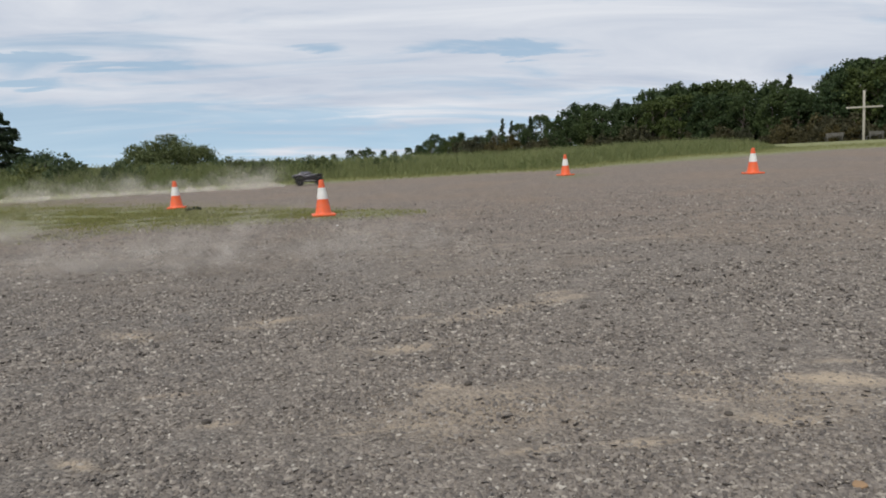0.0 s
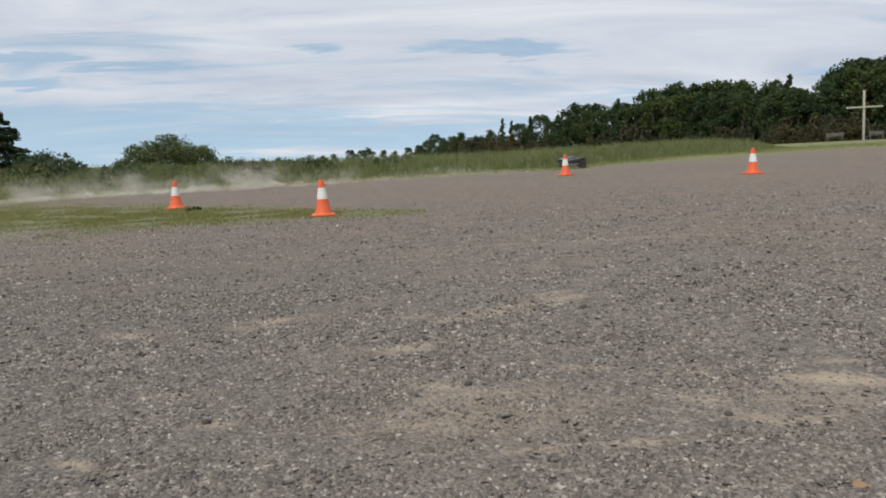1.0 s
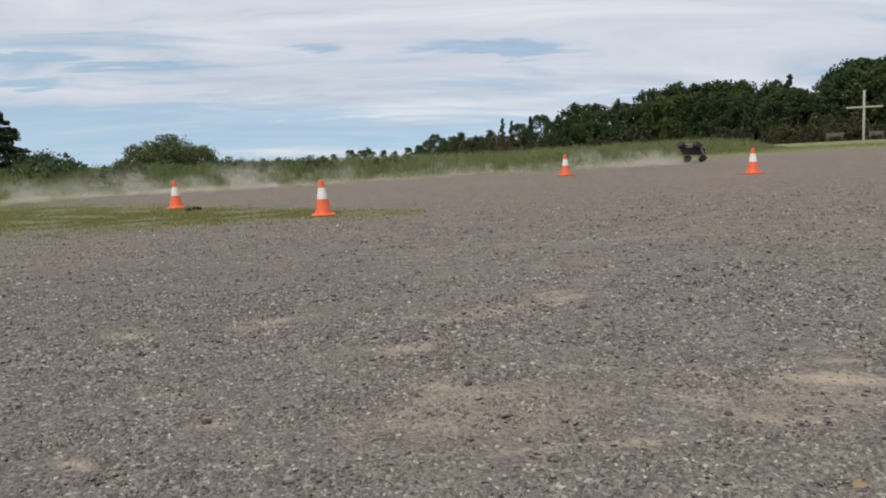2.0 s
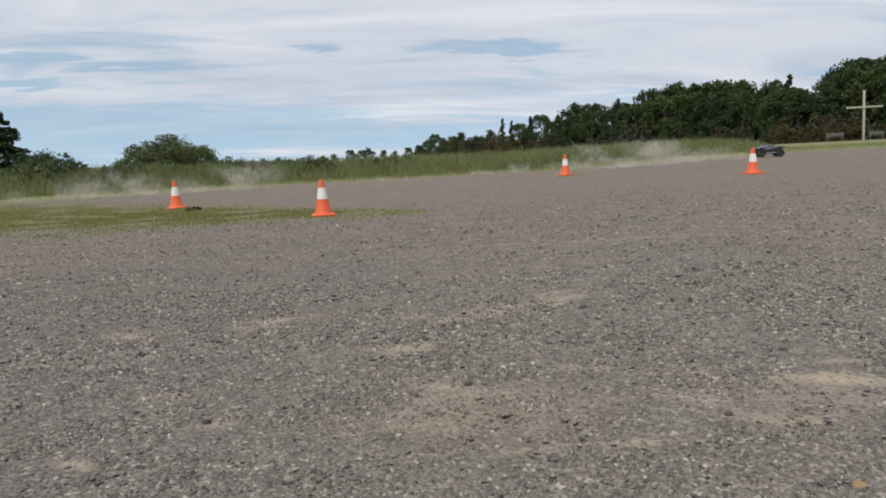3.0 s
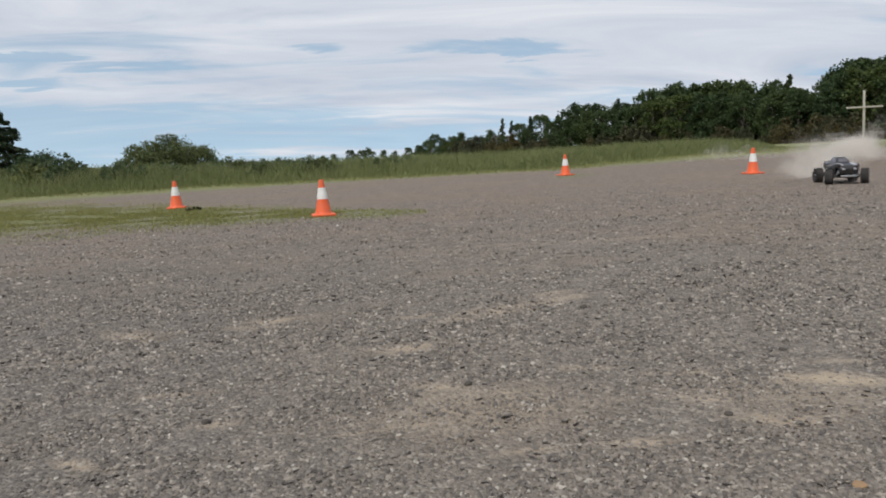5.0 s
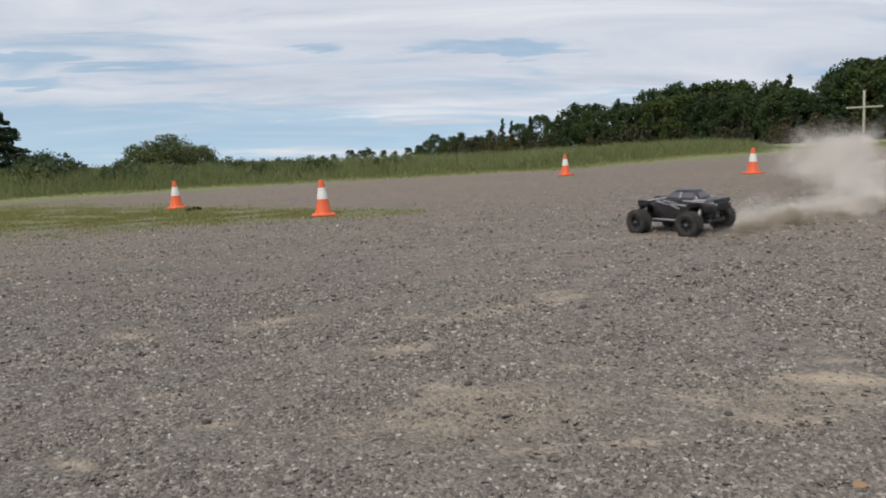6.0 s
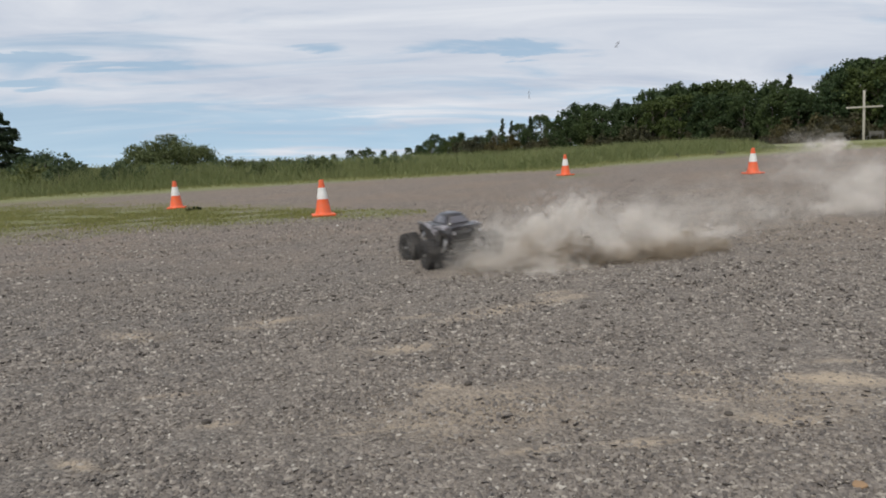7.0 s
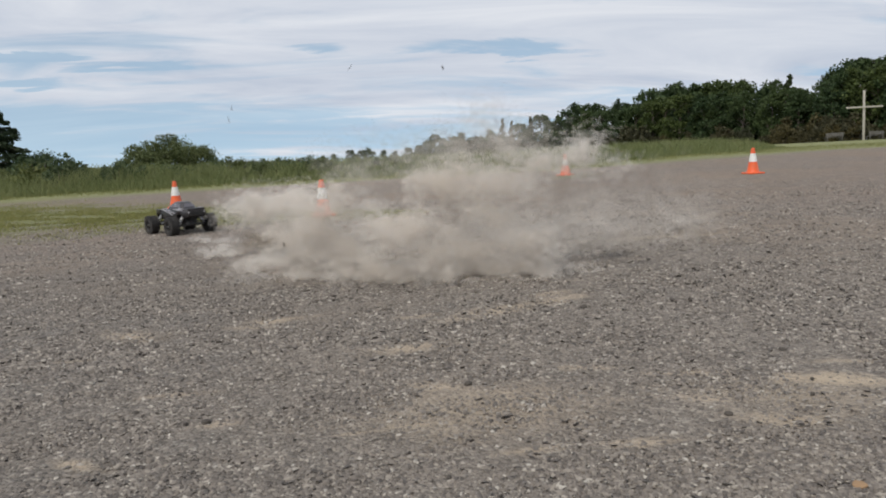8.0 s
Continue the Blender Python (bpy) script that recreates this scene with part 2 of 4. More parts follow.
def leaf_material(name, dark, light, through_light=0.25, rnd=island_random):
    k = Nodes(name)
    c = k.mix(rnd(k), dark, light)
    c = k.mix(k.ramp(k.noise(0.45, 4, 0.6), 0.35, 0.68), c, k.mix(0.5, c, light))
    tint = colour_ramp(k, object_random(k), [(0.0, (0.72, 0.80, 0.85)), (0.5, (1.0, 1.0, 1.0)), (1.0, (1.35, 1.18, 0.85))])
    c = k.mix(1.0, c, tint, "MULTIPLY")
    d, t, m = k.n("ShaderNodeBsdfPrincipled"), k.n("ShaderNodeBsdfTranslucent"), k.n("ShaderNodeMixShader")
    k.put(c, d.inputs["Base Color"]), k.put(c, t.inputs["Color"])
    d.inputs["Roughness"].default_value, d.inputs["Specular IOR Level"].default_value = 0.65, 0.25
    m.inputs[0].default_value = through_light
    for a, b in ((d.outputs[0], m.inputs[1]), (t.outputs[0], m.inputs[2]), (m.outputs[0], k.out.inputs["Surface"])):
        k.nt.links.new(a, b)
    return k.mat


def bark_material():
    k = Nodes("bark")
    c = k.mix(k.noise(6, 5, 0.65, vec=k.mapped((1, 1, 0.2))), (0.06, 0.045, 0.035), (0.17, 0.14, 0.115))
    return k.surface(c, 0.9, normal=k.bump(k.noise(25, 4), 0.6, 0.03))


def plain(name, a, b, scale, rough=0.6, bump=0.0, metal=0.0, spec=0.4, coat=0.0, dist=0.004):
    k = Nodes(name)
    c = k.mix(k.noise(scale, 5, 0.6), a, b)
    r = k.math("ADD", rough - 0.06, k.math("MULTIPLY", k.noise(scale * 3, 4), 0.12))
    return k.surface(c, r, metal, k.bump(k.noise(scale * 8, 4), bump, dist) if bump else None, spec, coat)


def dusty(name, a, b, dust, amount, rough, metal=0.0, coat=0.0):
    """A shop finish under uneven road dust."""
    k = Nodes(name)
    c = k.mix(k.noise(9, 4), a, b)
    f = k.math("MULTIPLY", k.ramp(k.noise(14, 6, 0.65), 0.35, 0.75), amount)
    return k.surface(k.mix(f, c, dust), k.math("ADD", rough, k.math("MULTIPLY", f, 0.5)), metal, coat=coat,
                     normal=k.bump(k.noise(70, 3), 0.08, 0.002))


def dust_material(name, colour, alpha):
    k = Nodes(name)
    c = k.mix(island_random(k), tuple(v * 0.9 for v in colour), colour)
    d, t, m = k.n("ShaderNodeBsdfDiffuse"), k.n("ShaderNodeBsdfTranslucent"), k.n("ShaderNodeMixShader")
    tr, fin = k.n("ShaderNodeBsdfTransparent"), k.n("ShaderNodeMixShader")
    k.put(c, d.inputs["Color"]), k.put(c, t.inputs["Color"])
    m.inputs[0].default_value, fin.inputs[0].default_value = 0.5, alpha
    for a, b in ((d.outputs[0], m.inputs[1]), (t.outputs[0], m.inputs[2]), (tr.outputs[0], fin.inputs[1]),
                 (m.outputs[0], fin.inputs[2]), (fin.outputs[0], k.out.inputs["Surface"])):
        k.nt.links.new(a, b)
    return k.mat


DUST = (0.23, 0.20, 0.165)
GROUND, STONE, BARK = ground_material(), stone_material(), bark_material()
LEAF = leaf_material("broad_leaves", (0.023, 0.040, 0.015), (0.062, 0.092, 0.032))
LEAF_LIGHT = leaf_material("bush_leaves", (0.050, 0.074, 0.032), (0.112, 0.138, 0.062))
NEEDLE = leaf_material("needles", (0.018, 0.032, 0.015), (0.042, 0.062, 0.027), 0.1)
SCRUB = leaf_material("scrub_leaves", (0.034, 0.036, 0.017), (0.075, 0.068, 0.034))
TALL = leaf_material("tall_grass", (0.112, 0.152, 0.062), (0.210, 0.236, 0.118), 0.45)
SHORT = leaf_material("short_grass", (0.135, 0.160, 0.054), (0.245, 0.246, 0.108), 0.3)
WEED = leaf_material("weed_leaves", (0.035, 0.050, 0.018), (0.080, 0.095, 0.035), 0.2)
ORANGE = dusty("orange_plastic", (0.80, 0.125, 0.030), (0.70, 0.10, 0.025), DUST, 0.25, 0.45)
WHITE = dusty("white_sleeve", (0.78, 0.77, 0.74), (0.70, 0.69, 0.66), DUST, 0.25, 0.4)
POST = plain("weathered_timber", (0.30, 0.27, 0.23), (0.48, 0.45, 0.39), 5, 0.85, 0.3)
BENCH = plain("grey_bench_timber", (0.085, 0.082, 0.076), (0.16, 0.15, 0.135), 6, 0.85, 0.3)
PAINT = dusty("black_violet_paint", (0.008, 0.007, 0.008), (0.021, 0.017, 0.022), DUST, 0.16, 0.34, 0.1, 0.3)
SILVER = dusty("silver_paint", (0.45, 0.44, 0.46), (0.62, 0.61, 0.63), DUST, 0.3, 0.3, 0.4, 0.4)
FLASH = dusty("violet_silver_flash", (0.20, 0.18, 0.21), (0.60, 0.58, 0.61), DUST, 0.3, 0.32, 0.3, 0.3)
GLASS = dusty("tinted_window", (0.07, 0.068, 0.08), (0.13, 0.125, 0.145), DUST, 0.15, 0.34, 0.0, 0.1)
BLACK = dusty("black_plastic", (0.010, 0.010, 0.011), (0.022, 0.022, 0.022), DUST, 0.15, 0.5)
RUBBER = dusty("tyre_rubber", (0.018, 0.017, 0.017), (0.030, 0.028, 0.027), DUST, 0.16, 0.8)
METAL = dusty("steel", (0.40, 0.40, 0.41), (0.55, 0.55, 0.55), DUST, 0.4, 0.35, 0.9)
DUST_MAT = dust_material("dust", (0.87, 0.82, 0.755), 0.085)
CLOD = plain("damp_soil", (0.045, 0.038, 0.032), (0.09, 0.078, 0.066), 60, 0.9)
RUST = plain("tan_stone", (0.22, 0.135, 0.07), (0.32, 0.21, 0.12), 40, 0.8, 0.3)
# brown spray, coloured darker to include the shade low in the dust
SHADED_SOIL_MAT = dust_material("shaded_soil_spray", (0.44, 0.37, 0.285), 0.085)
HAZE_MAT = dust_material("thin_dust", (0.84, 0.79, 0.72), 0.02)

# ---- mesh helpers ----


def fast_mesh(name, verts, faces, mat):
    """A mesh from numpy arrays, all faces with the same number of corners."""
    me = bpy.data.meshes.new(name)
    n, c = faces.shape
    me.vertices.add(len(verts))
    me.vertices.foreach_set("co", np.ascontiguousarray(verts, dtype=np.float32).ravel())
    me.loops.add(n * c)
    me.loops.foreach_set("vertex_index", np.ascontiguousarray(faces, dtype=np.int32).ravel())
    me.polygons.add(n)
    me.polygons.foreach_set("loop_start", np.arange(0, n * c, c, dtype=np.int32))
    me.update(calc_edges=True)
    me.materials.append(mat)
    return me


def part(name, bm, material, parent=None, label="", smooth=True):
    me = bpy.data.meshes.new(name)
    bmesh.ops.recalc_face_normals(bm, faces=bm.faces)
    for f in bm.faces:
        f.smooth = smooth
    bm.to_mesh(me)
    bm.free()
    me.materials.append(material)
    if smooth:
        me.set_sharp_from_angle(angle=radians(38))
    ob = new(name, me)
    ob.parent = parent
    return tagged(ob, label)


def box(bm, x0, x1, y0, y1, z0, z1, bevel=0.0, m=None):
    r = bmesh.ops.create_cube(bm, size=1)
    vs = r["verts"]
    for v in vs:
        v.co = Vector((x0 + (v.co.x + 0.5) * (x1 - x0), y0 + (v.co.y + 0.5) * (y1 - y0), z0 + (v.co.z + 0.5) * (z1 - z0)))
    if m is not None:
        bmesh.ops.transform(bm, matrix=m, verts=vs)
    if bevel:
        es = list({e for v in vs for e in v.link_edges})
        bmesh.ops.bevel(bm, geom=es, offset=bevel, segments=2, affect="EDGES", profile=0.5)


def rod(bm, a, b, r, seg=8, r2=None):
    a, b = Vector(a), Vector(b)
    d = b - a
    m = Matrix.Translation((a + b) / 2) @ d.to_track_quat("Z", "Y").to_matrix().to_4x4()
    bmesh.ops.create_cone(bm, cap_ends=True, segments=seg, radius1=r, radius2=r if r2 is None else r2, depth=d.length, matrix=m)


def lathe(bm, rings, seg=32, m=Matrix()):
    """Turned about z: rings of (radius, height)."""
    loops = []
    for r, z in rings:
        loops.append([bm.verts.new(m @ Vector((r * math.cos(2 * math.pi * i / seg), r * math.sin(2 * math.pi * i / seg), z)))
                      for i in range(seg)])
    for a, b in zip(loops, loops[1:]):
        for i in range(seg):
            bm.faces.new((a[i], a[(i + 1) % seg], b[(i + 1) % seg], b[i]))
    return loops


def loft(bm, sections, cap=True):
    loops = [[bm.verts.new(p) for p in s] for s in sections]
    n = len(loops[0])
    for a, b in zip(loops, loops[1:]):
        for i in range(n):
            bm.faces.new((a[i], a[(i + 1) % n], b[(i + 1) % n], b[i]))
    if cap:
        bm.faces.new(loops[0][::-1])
        bm.faces.new(loops[-1])


# ---- the ground ----
SLOPE_X, SLOPE_Y = 0.05493, 0.02950


def ground_z(x, y):
    """A lot that climbs to one side; past its far edge the land levels out."""
    xe = 60 * np.tanh(np.asarray(x) / 60)
    y = np.asarray(y, dtype=float)
    ye = np.where(y < 26, y, 26 + 18 * (1 - np.exp(-np.maximum(y - 26, 0) / 18)))
    ye = np.where(y < -30, -30 + 0 * y, ye)
    return SLOPE_X * xe + SLOPE_Y * ye


_n = Vector((-SLOPE_X, -SLOPE_Y, 1)).normalized()
TILT = Vector((0, 0, 1)).rotation_difference(_n).to_matrix().to_4x4()


def on_lot(x, y, turn=0.0):
    return Matrix.Translation((x, y, float(ground_z(x, y)))) @ TILT @ pose(0, 0, 0, 0, 0, turn)


def build_ground():
    half = np.concatenate([np.arange(0, 6, 0.15), np.arange(6, 30, 0.6), np.geomspace(30, 3500, 40)])
    xs = np.concatenate([-half[:0:-1], half])
    ys = np.concatenate([-np.geomspace(3500, 20, 25), np.arange(-19, 1, 1.0), np.arange(1, 9, 0.15), np.arange(9, 34, 0.5), np.geomspace(34, 3500, 50)])
    gx, gy = np.meshgrid(xs, ys)
    gz = ground_z(gx, gy)
    rng = np.random.default_rng(5)
    near = (np.abs(gx) < 6) & (gy > 1) & (gy < 9)
    gz = gz + np.where(near, rng.normal(0, 0.0022, gz.shape), 0)
    nx, ny = len(xs), len(ys)
    idx = np.arange(nx * ny).reshape(ny, nx)
    faces = np.stack([idx[:-1, :-1], idx[:-1, 1:], idx[1:, 1:], idx[1:, :-1]], -1).reshape(-1, 4)
    me = fast_mesh("ground", np.stack([gx, gy, gz], -1).reshape(-1, 3), faces, GROUND)
    me.polygons.foreach_set("use_smooth", np.ones(len(me.polygons), dtype=bool))
    tagged(new("ground", me), "grey gravel lot with sandy wheel lines and a worn grass patch", "ground", kind="structure")


build_ground()


def build_gravel():
    rng = np.random.default_rng(11)
    place, size = [], []
    for y0, y1, count, lo, hi in ((1.35, 2.6, 80000, 0.003, 0.0095), (2.6, 4.5, 80000, 0.0045, 0.0115), (4.5, 11.5, 70000, 0.006, 0.014)):
        y = np.sqrt(rng.uniform(y0 * y0, y1 * y1, count))
        x = rng.uniform(-1, 1, count) * (0.64 * y + 0.1)
        place.append(np.stack([x, y, ground_z(x, y)], -1))
        size.append(lo + (hi - lo) * rng.random(count) ** 2.2)
    p, s = np.concatenate(place), np.concatenate(size)
    # thin out on the sand, along worn wheel lines and towards the far lot
    keep = np.ones(len(p))
    for cx, cy, rx, ry, turn in SAND_SPOTS:
        c, q = math.cos(radians(turn)), math.sin(radians(turn))
        u, v = (p[:, 0] - cx) * c + (p[:, 1] - cy) * q, (p[:, 1] - cy) * c - (p[:, 0] - cx) * q
        keep = np.minimum(keep, np.clip(0.45 * (u / rx) ** 2 + 0.45 * (v / ry) ** 2, 0.36 if rx < 0.45 else 0.6, 1))
    line = p[:, 1] - 0.24 * p[:, 0]
    worn = np.sin(line * 7.1 + np.sin(p[:, 0] * 0.9) * 1.3) + np.sin(line * 3.3 + p[:, 0] * 0.6 + 1.0) + 0.6 * np.sin(p[:, 0] * 2.9 + line)
    keep *= np.clip(0.72 - 0.26 * worn, 0.35, 1) * np.clip((11.5 - p[:, 1]) / 4, 0, 1)
    pick = rng.random(len(p)) < keep
    p, s = p[pick], s[pick]
    base = np.array([(1, -0.75, -0.3), (1, 0.75, -0.3), (-1, 0.75, -0.3), (-1, -0.75, -0.3), (0.55, 0, 0.42), (-0.55, 0, 0.42)], dtype=float)
    tri = np.array([(0, 1, 4), (1, 2, 5), (1, 5, 4), (2, 3, 5), (3, 0, 4), (3, 4, 5)])
    n = len(p)
    v = base[None] * rng.uniform(0.65, 1.3, (n, 6, 1)) + rng.normal(0, 0.2, (n, 6, 3))
    a, b = rng.uniform(0, 2 * np.pi, n), rng.normal(0, 0.5, n)
    ca, sa, cb, sb = np.cos(a), np.sin(a), np.cos(b), np.sin(b)
    y2, z2 = v[..., 1] * cb[:, None] - v[..., 2] * sb[:, None], v[..., 1] * sb[:, None] + v[..., 2] * cb[:, None]
    x3, y3 = v[..., 0] * ca[:, None] - y2 * sa[:, None], v[..., 0] * sa[:, None] + y2 * ca[:, None]
    v = np.stack([x3, y3, z2], -1) * s[:, None, None] + p[:, None] + np.array([0, 0, 0.15]) * s[:, None, None]
    f = (tri[None] + (np.arange(n) * 6)[:, None, None]).reshape(-1, 3)
    tagged(new("gravel", fast_mesh("gravel", v.reshape(-1, 3), f, STONE)), "loose grey crushed stones strewn over the lot", "gravel", kind="stuff")


build_gravel()


def blades(name, x, y, height, width, mat, seed, lean=0.35):
    """Grass blades, each a narrow bent strip of two quads."""
    rng = np.random.default_rng(seed)
    n = len(x)
    z = ground_z(x, y)
    h = height * rng.uniform(0.35, 1.2, n)
    a = rng.uniform(0, 2 * np.pi, n)
    w = width * rng.uniform(0.6, 1.3, n)
    ux, uy = np.cos(a) * w, np.sin(a) * w
    b = rng.uniform(0, 2 * np.pi, n)
    l = h * lean * rng.random(n)
    lx, ly = np.cos(b) * l, np.sin(b) * l
    rows = []
    for k, ww, ll in ((0.0, 1.0, 0.0), (0.55, 0.8, 0.35), (1.0, 0.15, 1.0)):
        for s in (-1, 1):
            rows.append(np.stack([x + lx * ll + s * ux * ww, y + ly * ll + s * uy * ww, z + h * k - (0.02 if k == 0 else 0)], -1))
    v = np.stack(rows, 1).reshape(-1, 3)
    f = (np.array([(0, 1, 3, 2), (2, 3, 5, 4)])[None] + (np.arange(n) * 6)[:, None, None]).reshape(-1, 4)
    return new(name, fast_mesh(name, v, f, mat))


def tall_edge(x):
    """Where the uncut grass begins."""
    e = np.interp(x, (-14, -6, -3, 3.5, 7.6, 11.8, 13.5), (20.9, 21.7, 21.4, 21.0, 25.2, 27.0, 28.8))
    return e + 0.25 * np.sin(x * 1.7) + 0.15 * np.sin(x * 4.1 + 1)


def build_grass():
    rng = np.random.default_rng(21)
    n = 54000
    x = rng.uniform(-20, 13.2, n)
    y = tall_edge(x) + rng.random(n) ** 1.4 * 9
    tuft = 0.5 + 0.5 * np.sin(x * 2.3 + np.sin(y * 1.9) * 2) * np.sin(y * 2.7 + x)
    end = np.clip((13.4 - x) / 1.4, 0.1, 1) ** 0.5
    drift = 0.5 + 0.5 * np.sin(x * 0.83 + 1.7 * np.sin(x * 0.31)) * np.cos(x * 0.47 + y * 0.6)
    hgt = (0.36 + 0.12 * tuft + 0.10 * drift + 0.14 * np.clip(-x / 10, 0, 1.2)) * end
    hgt *= np.clip(0.22 + (y - tall_edge(x)) / 2.6, 0.22, 1.0)
    tagged(blades("tall_grass", x, y, hgt, 0.013, TALL, 1, 0.95), "uncut green and straw grass along the lot's far edge", "grass", kind="stuff")
    # verge and the worn patch
    n = 16000
    x = rng.uniform(-16, 19, n)
    e = np.minimum(tall_edge(x), 25.5)
    y = e - 2.2 + rng.random(n) ** 0.6 * np.where(x > 11, 5, 2.6)
    tagged(blades("short_grass", x, y, 0.06, 0.008, SHORT, 2), "short cut yellowish grass strip beside the gravel", "grass", kind="stuff")
    n = 80000
    a = rng.uniform(0.0, 9.5, n)
    off = rng.normal(0, 0.45, n)
    x, y = -0.2 - a, 9.15 + 0.39 * a + off * (0.35 + 0.42 * a)
    clump = np.sin(x * 3.1 + 2 * np.sin(y * 2.2)) * np.sin(y * 4.3 + x * 1.3) + rng.normal(0, 0.45, n)
    keep = (clump > -0.1) & (rng.random(n) < np.clip(a / 4, 0.05, 1))
    tagged(blades("patch_grass", x[keep], y[keep], 0.022, 0.006, SHORT, 3, 0.9), "thin worn grass patch growing through the gravel", "grass", kind="stuff")


build_grass()

# ---- trees and bushes ----


def leaf_cloud(name, centres, radii, per, size, mat, seed, flat=0.8):
    """Many small leaves set in uneven clumps."""
    rng = np.random.default_rng(seed)
    c = np.repeat(centres, per, axis=0)
    r = np.repeat(radii, per)[:, None]
    d = rng.normal(0, 1, (len(c), 3))
    d /= np.linalg.norm(d, axis=1, keepdims=True)
    p = c + d * r * (rng.random((len(c), 1)) ** 0.45) * np.array([1, 1, flat])
    n = len(p)
    u = rng.normal(0, 1, (n, 3))
    u /= np.linalg.norm(u, axis=1, keepdims=True)
    w = np.cross(u, rng.normal(0, 1, (n, 3)))
    w /= np.linalg.norm(w, axis=1, keepdims=True)
    s = size * rng.uniform(0.55, 1.35, (n, 1))
    u, w = u * s, w * s * 0.55
    v = np.stack([p - u, p + w, p + u, p - w], 1).reshape(-1, 3)
    f = np.arange(n * 4).reshape(-1, 4)
    return fast_mesh(name, v, f, mat)


def limb(bm, a, b, r0, r1):
    rod(bm, a, b, r0, 6, r1)


def broad_tree(seed, height=7.0, spread=2.2, low=0.12, mat=None, name="broadleaf_tree", leaf=0.155, clumps=56, per=74):
    rng = np.random.default_rng(seed)
    root = new(name)
    bm = bmesh.new()
    limb(bm, (0, 0, -0.3), (0.1, 0, height * 0.45), 0.16, 0.11)
    limb(bm, (0.1, 0, height * 0.45), (0, 0.1, height * 0.85), 0.11, 0.03)
    cs, rs = [], []
    for i in range(clumps):
        t = rng.uniform(low, 0.97)
        prof = math.sin(math.pi * min(1, max(0.06, (t + 0.15) / 1.18))) ** 0.7
        a = rng.uniform(0, 2 * math.pi)
        d = spread * prof * rng.uniform(0.35, 1.0)
        c = (d * math.cos(a), d * math.sin(a), height * t)
        cs.append(c), rs.append(height * rng.uniform(0.07, 0.13))
        if i % 3 == 0:
            limb(bm, (0.05, 0, max(0.2, c[2] - height * 0.16)), c, 0.05, 0.012)
    part("trunk", bm, BARK, root)
    cr = new("crown", leaf_cloud("crown", np.array(cs), np.array(rs), per, leaf, mat or LEAF, seed))
    cr.parent = root
    return root


def conifer(seed, height=7.0, spread=1.3, clumps=60, leaf=0.15):
    rng = np.random.default_rng(seed)
    root = new("conifer")
    bm = bmesh.new()
    limb(bm, (0, 0, -0.3), (0, 0, height), 0.13, 0.015)
    cs, rs = [], []
    for i in range(clumps):
        t = 0.04 + 0.94 * (i / clumps)
        d = spread * (1 - t) ** 0.85 * rng.uniform(0.3, 1.0)
        a = rng.uniform(0, 2 * math.pi)
        cs.append((d * math.cos(a), d * math.sin(a), height * t - 0.12 * d))
        rs.append(0.10 + 0.40 * (1 - t) * rng.uniform(0.7, 1.1))
        if i % 3 == 0:
            limb(bm, (0, 0, height * t), cs[-1], 0.025, 0.008)
    part("trunk", bm, BARK, root)
    cr = new("crown", leaf_cloud("crown", np.array(cs), np.array(rs), 45, leaf, NEEDLE, seed, 0.55))
    cr.parent = root
    return root


def shrub(seed, mat, name="shrub", height=2.0, spread=1.3, leaf=0.10, clumps=30, per=60, bare=0.0):
    rng = np.random.default_rng(seed)
    root = new(name)
    bm = bmesh.new()
    cs, rs = [], []
    for i in range(clumps):
        a, e, u = rng.uniform(0, 2 * math.pi), math.asin(rng.random()), rng.uniform(0.25, 1.0) ** 0.4
        d = spread * u * math.cos(e)
        c = (d * math.cos(a), d * math.sin(a), height * (0.04 + 0.86 * u * math.sin(e) * rng.uniform(0.9, 1.06)))
        cs.append(c), rs.append(height * rng.uniform(0.11, 0.22))
        if i % 4 == 0:
            limb(bm, (0.1 * math.cos(a), 0.1 * math.sin(a), -0.1), c, 0.035, 0.008)
    part("stems", bm, BARK, root)
    cr = new("crown", leaf_cloud("crown", np.array(cs), np.array(rs), per, leaf, mat, seed, 0.85))
    cr.parent = root
    return root


def hang_on(ob, label, category, group=""):
    return tagged(ob, label, category, group)


def crown_top(ob):
    return max(v.co.z for c in ob.children if c.name.startswith("crown") for v in c.data.vertices)


def at_view(px, d, y_top=None):
    """A place by its bearing from the lot's near side and its distance."""
    x = (px - 784) / 1304.8 * d * 0.990
    return x, d, float(ground_z(x, d))


SKYLINE = ((560, 274), (640, 260), (700, 260), (740, 248), (790, 237), (850, 234), (900, 213), (960, 204), (1000, 184), (1100, 177),
           (1180, 149), (1280, 143), (1330, 149), (1390, 136), (1440, 147), (1480, 119), (1530, 97), (1580, 91), (1680, 90))
DISTANCE = ((560, 170), (700, 150), (850, 125), (1000, 105), (1200, 88), (1400, 74), (1568, 66), (1680, 62))


